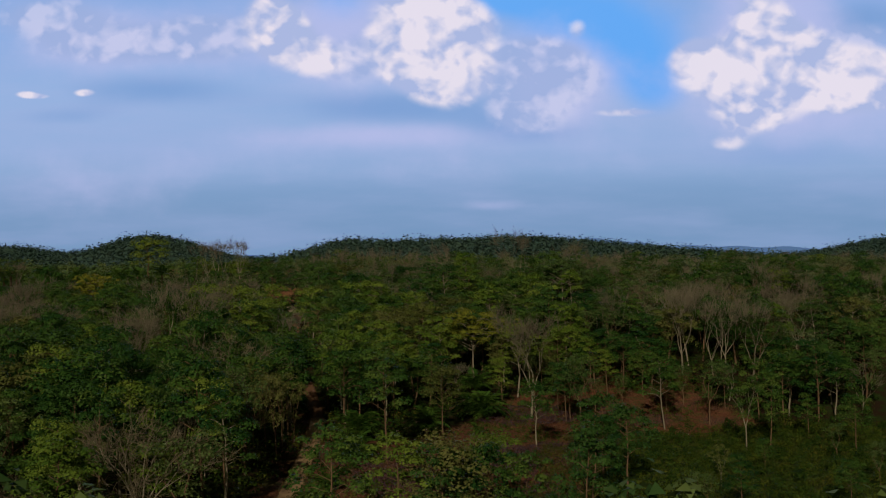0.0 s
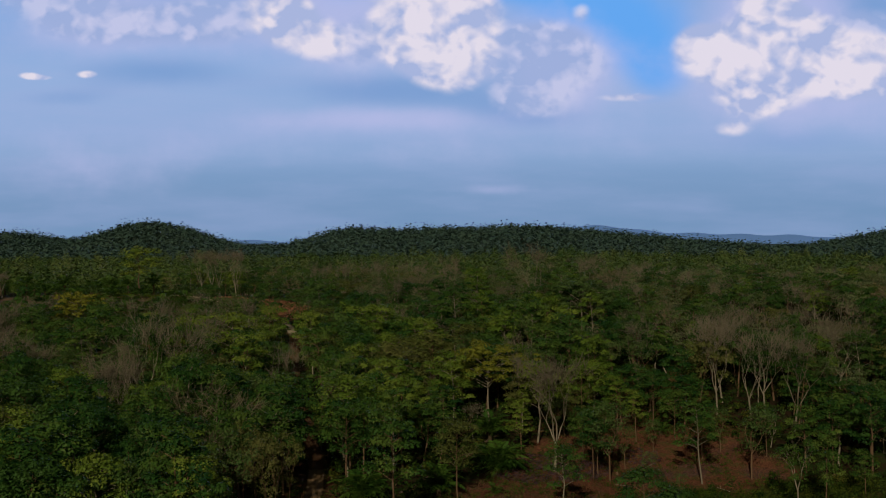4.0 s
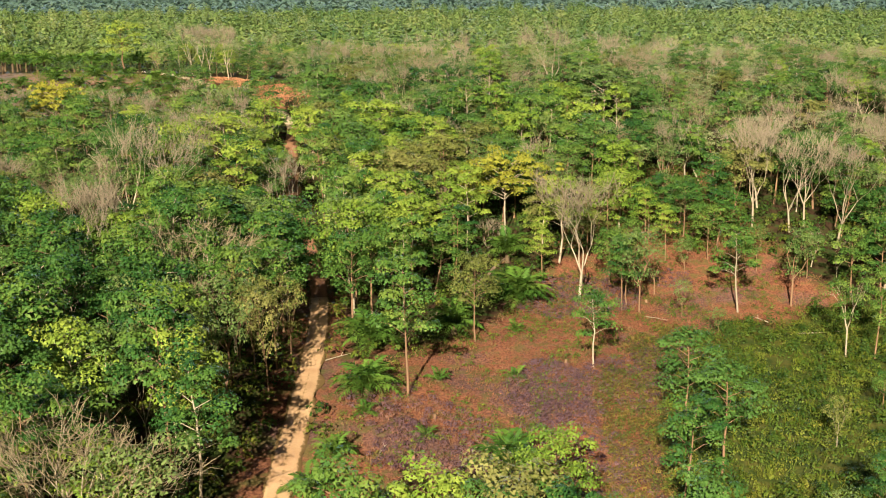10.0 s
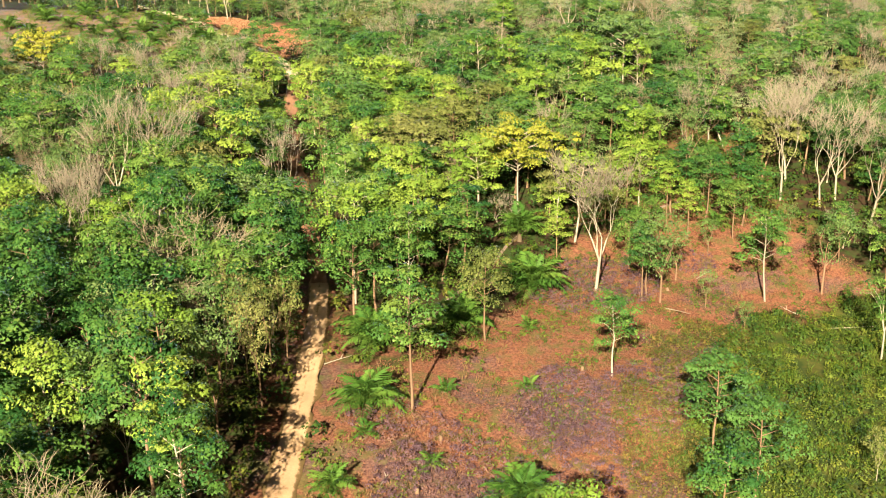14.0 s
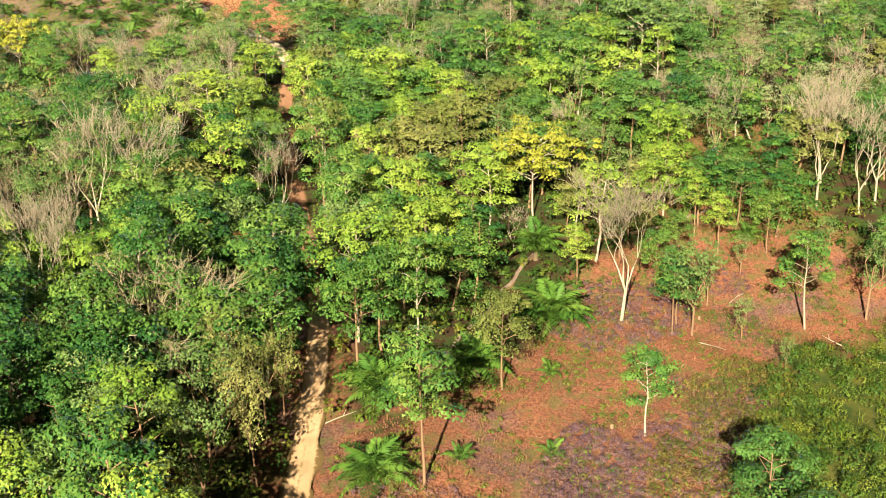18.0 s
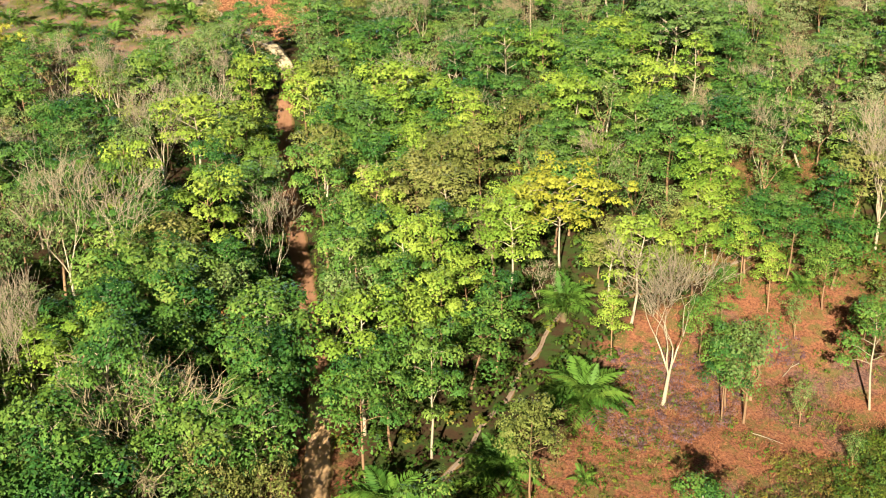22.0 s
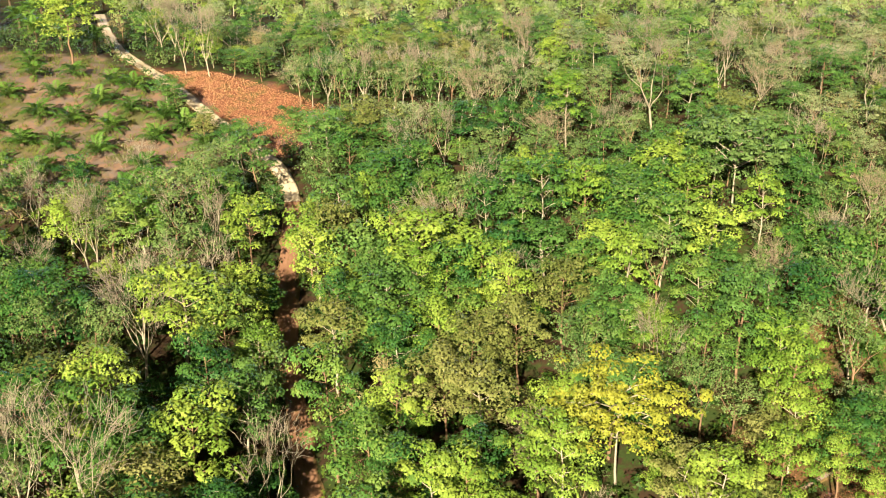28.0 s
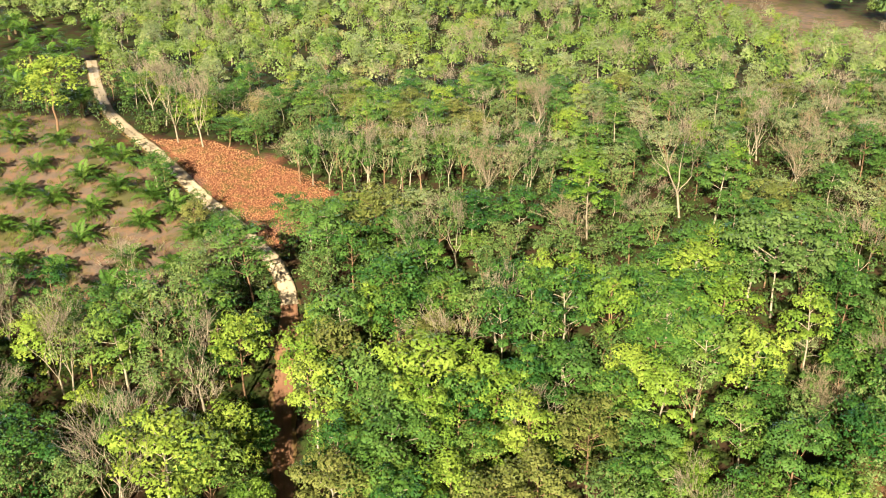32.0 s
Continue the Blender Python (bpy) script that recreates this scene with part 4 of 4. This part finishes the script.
rng = np.random.default_rng(21)
back = scatter(-200, 195, 348, 470, 5.0, 8000, rng, woods_ok)
woods("forest_behind", back, 250, 2.25, 8.5, 0.40, woods_green, "mixed green and grey-green forest canopy", 31)
rng = np.random.default_rng(22)
n = 5200
y = np.sqrt(rng.uniform(455**2, 1000**2, n))
x = rng.uniform(-1, 1, n) * (0.43 * y + 10)
ok = ~inside(x, y, FAR_OPEN)
woods("forest_far", np.stack([x, y], 1)[ok], 52, 3.2, 11.5, 1.3, woods_mid, "distant green forest canopy", 32, low=0.1)
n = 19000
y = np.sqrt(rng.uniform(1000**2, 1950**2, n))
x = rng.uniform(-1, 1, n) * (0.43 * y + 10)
woods("forest_hills", np.stack([x, y], 1), 18, 5.4, 13, 3.3, woods_far_hazed, "dark wooded hills on the skyline", 33, low=-0.6)
tall = rng.uniform(-1, 1, (420, 2)) * (0.43, 270) + (0, 730)
tall[:, 0] *= tall[:, 1]
woods("forest_tall", tall, 200, 4.4, 16, 0.9, woods_mid, "taller dark trees rising from the distant forest", 34, low=0.25)

rng = np.random.default_rng(23)
near = scatter(-150, 150, -110, 100, 5.2, 6000, rng, lambda x, y: from_line(x, y, road_line) > 5 and not (y > 70 and -17 < x < 12))
woods("forest_before", near, 50, 2.4, 12.5, 1.1, woods_mid, "green forest canopy along the dirt track", 35)

rng = np.random.default_rng(41)
low = scatter(-120, 115, 106, 356, 2.1, 26000, rng, lambda x, y: abs(x + 5) < 0.43 * (y - 20) + 8 and not inside(x, y, CLEARING) and not inside(x, y, THICKET) and not inside(x, y, GLADE) and not inside(x, y, PLANTATION) and from_line(x, y, road_line) > 2.2)
low = np.array(low)
woods("undergrowth", low[low[:, 1] < 262], 60, 1.3, 2.8, 0.36, shrub_leaves, "leafy green undergrowth below the trees", 42, "undergrowth", 0.0)
woods("undergrowth_high", low[low[:, 1] >= 262], 64, 1.4, 3.6, 0.36, low_green, "grey-green saplings and undergrowth", 46, "undergrowth", 0.0)
bushes = scatter(10, 80, 108, 192, 1.55, 24000, rng, lambda x, y: inside(x, y, THICKET) and field(x * 5, y * 4, 2) > 0.2)
shrubs = scatter(10, 80, 108, 192, 2.6, 9000, rng, lambda x, y: inside(x, y, THICKET) and x > 22 and field(x * 4, y * 4, 7) + 0.25 * math.sin(x * 1.7) > 0.47)
woods("tall_shrubs", shrubs, 150, 1.2, 2.5, 0.22, shrub_leaves, "leafy shrubs standing above the thicket", 47, "shrubs", 0.0, 9.0)
woods("thicket", bushes, 90, 1.15, 1.3, 0.19, thicket_leaves, "dense low thicket of green and yellowing shrubs", 43, "thicket", 0.0, 7.0)
dead_leaves = leaf_material("wilted_leaves", [(0.045, 0.026, 0.034), (0.085, 0.048, 0.062), (0.13, 0.075, 0.092), (0.16, 0.085, 0.085), (0.09, 0.08, 0.03)], tint=True)
olive_brush = leaf_material("olive_brush", [(0.02, 0.030, 0.010), (0.05, 0.065, 0.014), (0.09, 0.095, 0.02), (0.15, 0.105, 0.03), (0.20, 0.15, 0.03), (0.24, 0.10, 0.04)], tint=True)


def blots(*rounds):
    """A test for places within a few ragged ellipses."""
    return lambda x, y: any(((x - a) / p) ** 2 + ((y - b) / q) ** 2 < 0.55 + 0.7 * field(x * 9, y * 8, 4) for a, b, p, q in rounds)


wilted = scatter(-16, 52, 112, 208, 0.8, 30000, rng, blots((8.0, 151, 4.5, 9), (-8.5, 138, 3.5, 5), (30, 196, 5, 3), (12, 136, 3, 5)))
woods("withered_weeds", wilted, 60, 0.55, 0.8, 0.13, dead_leaves, "withered mauve-brown weeds on the cleared ground", 48, "weeds", 0.0, 9.0)
tangle = scatter(2, 34, 112, 180, 0.8, 26000, rng, blots((16.5, 144, 4.5, 14), (13, 124, 6, 9), (22, 162, 4, 7), (28, 172, 5, 5)))
woods("tangled_brush", tangle, 56, 0.7, 1.2, 0.15, olive_brush, "olive and yellowing brush at the edge of the thicket", 49, "brush", 0.0, 9.0)
weeds = scatter(-18, 60, 110, 255, 0.8, 22000, rng, lambda x, y: (inside(x, y, CLEARING) and field(x * 6, y * 5, 5) * rng.uniform(0.5, 1.3) > (0.52 if y < 168 else 0.44)) or (inside(x, y, SCRUB) and rng.random() < 0.5))
woods("weeds", weeds, 34, 0.55, 0.8, 0.15, thicket_leaves, "low green weeds among dry litter", 44, "weeds", 0.0)


def litter(name, poly_test, x0, x1, y0, y1, count, size, mat, label, seed):
    """Dead leaves and sticks strewn on the ground."""
    rng = np.random.default_rng(seed)
    x, y = rng.uniform(x0, x1, count), rng.uniform(y0, y1, count)
    ok = poly_test(x, y)
    ok &= from_line(x, y, road_line) > 2.0
    x, y = x[ok], y[ok]
    at = np.stack([x, y, ground_z(x, y) + rng.uniform(0.02, 0.22, len(x))], 1)
    V, F = leaves(rng, at, 0.4 * rng.normal(size=at.shape), size, 0.5)
    tone = np.clip(np.array([field(a * 1.6, b * 1.6, 2) for a, b in zip(x, y)]) + rng.normal(0, 0.2, len(x)), 0, 1)
    return tagged(new(name, mesh(name, V, [F], mat, {"tint": np.repeat(tone, 3)})), label, "leaf litter", kind="stuff")


litter_mat = leaf_material("dead_leaves", [(0.10, 0.064, 0.062), (0.16, 0.085, 0.066), (0.20, 0.078, 0.042), (0.28, 0.115, 0.055), (0.36, 0.19, 0.10)], tint=True)
litter("leaf_litter", lambda x, y: inside(x, y, CLEARING) | inside(x, y, SCRUB), -18, 60, 112, 254, 150000, 0.19, litter_mat, "red-brown fallen leaves and dry sticks", 51)
glade_mat = leaf_material("glade_leaves", [(0.30, 0.135, 0.075), (0.46, 0.23, 0.12), (0.54, 0.33, 0.18)], tint=True)
litter("leaf_litter_glade", lambda x, y: inside(x, y, GLADE), -76, -32, 279, 324, 52000, 0.22, glade_mat, "rust-red fallen leaves in the glade", 52)


brush_mat = leaf_material("withered_brush", [(0.05, 0.030, 0.038), (0.09, 0.052, 0.064), (0.14, 0.082, 0.095), (0.19, 0.09, 0.06), (0.08, 0.09, 0.03)], tint=True)
spots = scatter(-17, 58, 114, 214, 0.95, 16000, rng, lambda x, y: inside(x, y, CLEARING) and (math.exp(-(((x - 8) / 5.5) ** 2) - ((y - 149) / 10) ** 2) > 0.35 or field(x * 1.9, y * 1.9, 8) > 0.75))
woods("withered_brush", spots, 90, 0.75, 0.8, 0.14, brush_mat, "withered purple-brown brush on the cleared ground", 45, "brush", 0.0)


def tufts(name, test, x0, x1, y0, y1, count, height, mat, label, seed):
    """Clumps of dry grass blades."""
    rng = np.random.default_rng(seed)
    x, y = rng.uniform(x0, x1, count), rng.uniform(y0, y1, count)
    ok = test(x, y) & (np.sin(x * 0.9 + 2 * np.sin(y * 0.5)) * np.sin(y * 0.8 + np.sin(x * 0.6)) > -0.1)
    ok &= from_line(x, y, road_line) > 2.3
    x, y = np.repeat(x[ok], 6), np.repeat(y[ok], 6)
    n = len(x)
    base = np.stack([x, y, ground_z(x, y)], 1) + rng.normal(size=(n, 3)) * (0.16, 0.16, 0.0)
    way = unit(rng.normal(size=(n, 3)) * (0.45, 0.45, 0.1) + (0, 0, 1.0)) * (height * rng.uniform(0.5, 1.3, n))[:, None]
    side = unit(np.cross(way, rng.normal(size=(n, 3)))) * 0.03
    V = np.stack([base, base + way * 0.5 + side, base + way, base + way * 0.5 - side], 1).reshape(-1, 3)
    tone = np.repeat(np.clip(rng.normal(0.5, 0.25, ok.sum()), 0, 1), 24)
    return tagged(new(name, mesh(name, V, [np.arange(4 * n).reshape(n, 4)], mat, {"tint": tone})), label, "grass", kind="stuff")


dry_mat = leaf_material("dry_grass", [(0.06, 0.10, 0.018), (0.12, 0.12, 0.03), (0.20, 0.10, 0.05), (0.24, 0.14, 0.075), (0.15, 0.10, 0.09)], tint=True)
tufts("dry_grass", lambda x, y: inside(x, y, CLEARING) | inside(x, y, SCRUB), -18, 60, 112, 254, 9000, 0.6, dry_mat, "rusty dry grass and wilted stems", 61)
green_mat = leaf_material("green_grass", [(0.04, 0.085, 0.008), (0.09, 0.13, 0.012), (0.18, 0.17, 0.018)], tint=True)
tufts("grass", lambda x, y: inside(x, y, THICKET) | inside(x, y, PLANTATION), -115, 80, 108, 342, 42000, 1.0, green_mat, "tall green and yellow grass", 62)

# ---- fallen wood ----
def fallen(x, y, length, turn, seed, label="bleached fallen branch on the ground"):
    rng = np.random.default_rng(seed)
    t = np.linspace(0, 1, 6)
    main = np.c_[length * (t - 0.5), 0.12 * length * np.sin(2.3 * t) * rng.uniform(-1, 1), 0.12 + 0.10 * length * t * rng.uniform(0, 0.6)]
    fork = np.c_[main[3, 0] + 0.35 * length * t[:4], main[3, 1] + rng.choice([-1, 1]) * 0.3 * length * t[:4], main[3, 2] + 0.15 * length * t[:4]]
    v, f = tubes([(main, np.linspace(0.07, 0.02, 6)), (fork, np.linspace(0.055, 0.02, 4))], 6)
    ob = new("fallen_branch", mesh("fallen_branch", v, [f], bark_pale, smooth=True))
    ob.matrix_world = pose(x, y, ground_z(x, y), 0, 0, turn)
    return tagged(ob, label, "branch", "fallen branches")


for k, (x, y, length, turn) in enumerate([(-16.8, 160.5, 3.6, 35), (48, 179.5, 6.0, 8), (24.5, 179, 4.5, -40), (31, 193, 4.0, 60), (-10, 137, 2.2, 70), (41, 184, 3.0, 120),
                                             (-68, 286, 3.2, 20), (-75, 279, 2.8, 100), (-81, 300, 3.0, 45), (-66, 302, 2.5, 160), (-58, 281, 2.6, 80), (-88, 290, 3.0, 130), (-74, 305, 2.4, 30)]):
    fallen(x, y, length, turn, 300 + k)
stump_v, stump_f = tubes([(np.array([[0, 0, -0.1], [0, 0, 0.15], [0.02, 0, 0.5], [0.02, 0, 0.52]]), np.array([0.26, 0.19, 0.16, 0.01]))], 9)
stump_mesh = mesh("tree_stump", stump_v, [stump_f], bark_brown, smooth=True)
for k, (x, y) in enumerate([(19.5, 160), (10.5, 159), (-7, 135), (-5, 144), (25, 186)]):
    ob = tagged(new("tree_stump", stump_mesh), "cut brown tree stump among red litter", "stump", "stumps in the clearing")
    ob.matrix_world = pose(x, y, ground_z(x, y), 0, 0, k * 40) @ Matrix.Diagonal((1, 1, 0.8 + 0.1 * (k % 4), 1))

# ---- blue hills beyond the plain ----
m_far, n_far = material("far_hills_glow")
# The hills emit blue: the haze of distance is put in as glow.
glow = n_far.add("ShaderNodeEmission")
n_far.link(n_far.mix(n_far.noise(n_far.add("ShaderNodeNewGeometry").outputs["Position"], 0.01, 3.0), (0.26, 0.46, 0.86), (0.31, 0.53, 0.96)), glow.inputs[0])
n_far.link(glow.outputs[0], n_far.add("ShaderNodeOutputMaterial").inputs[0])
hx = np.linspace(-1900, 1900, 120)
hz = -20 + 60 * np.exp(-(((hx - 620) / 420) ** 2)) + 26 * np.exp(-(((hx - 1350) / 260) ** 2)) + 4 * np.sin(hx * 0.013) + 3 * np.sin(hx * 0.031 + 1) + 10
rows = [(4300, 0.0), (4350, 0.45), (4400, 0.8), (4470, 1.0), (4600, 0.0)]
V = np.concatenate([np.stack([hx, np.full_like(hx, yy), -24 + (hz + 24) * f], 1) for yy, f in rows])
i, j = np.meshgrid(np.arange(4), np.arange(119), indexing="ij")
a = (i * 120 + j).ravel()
tagged(new("backdrop", mesh("backdrop", V, [np.stack([a, a + 1, a + 121, a + 120], 1)], m_far, smooth=True)), "hills on the horizon with haze put in as blue glow", "hills", kind="structure")
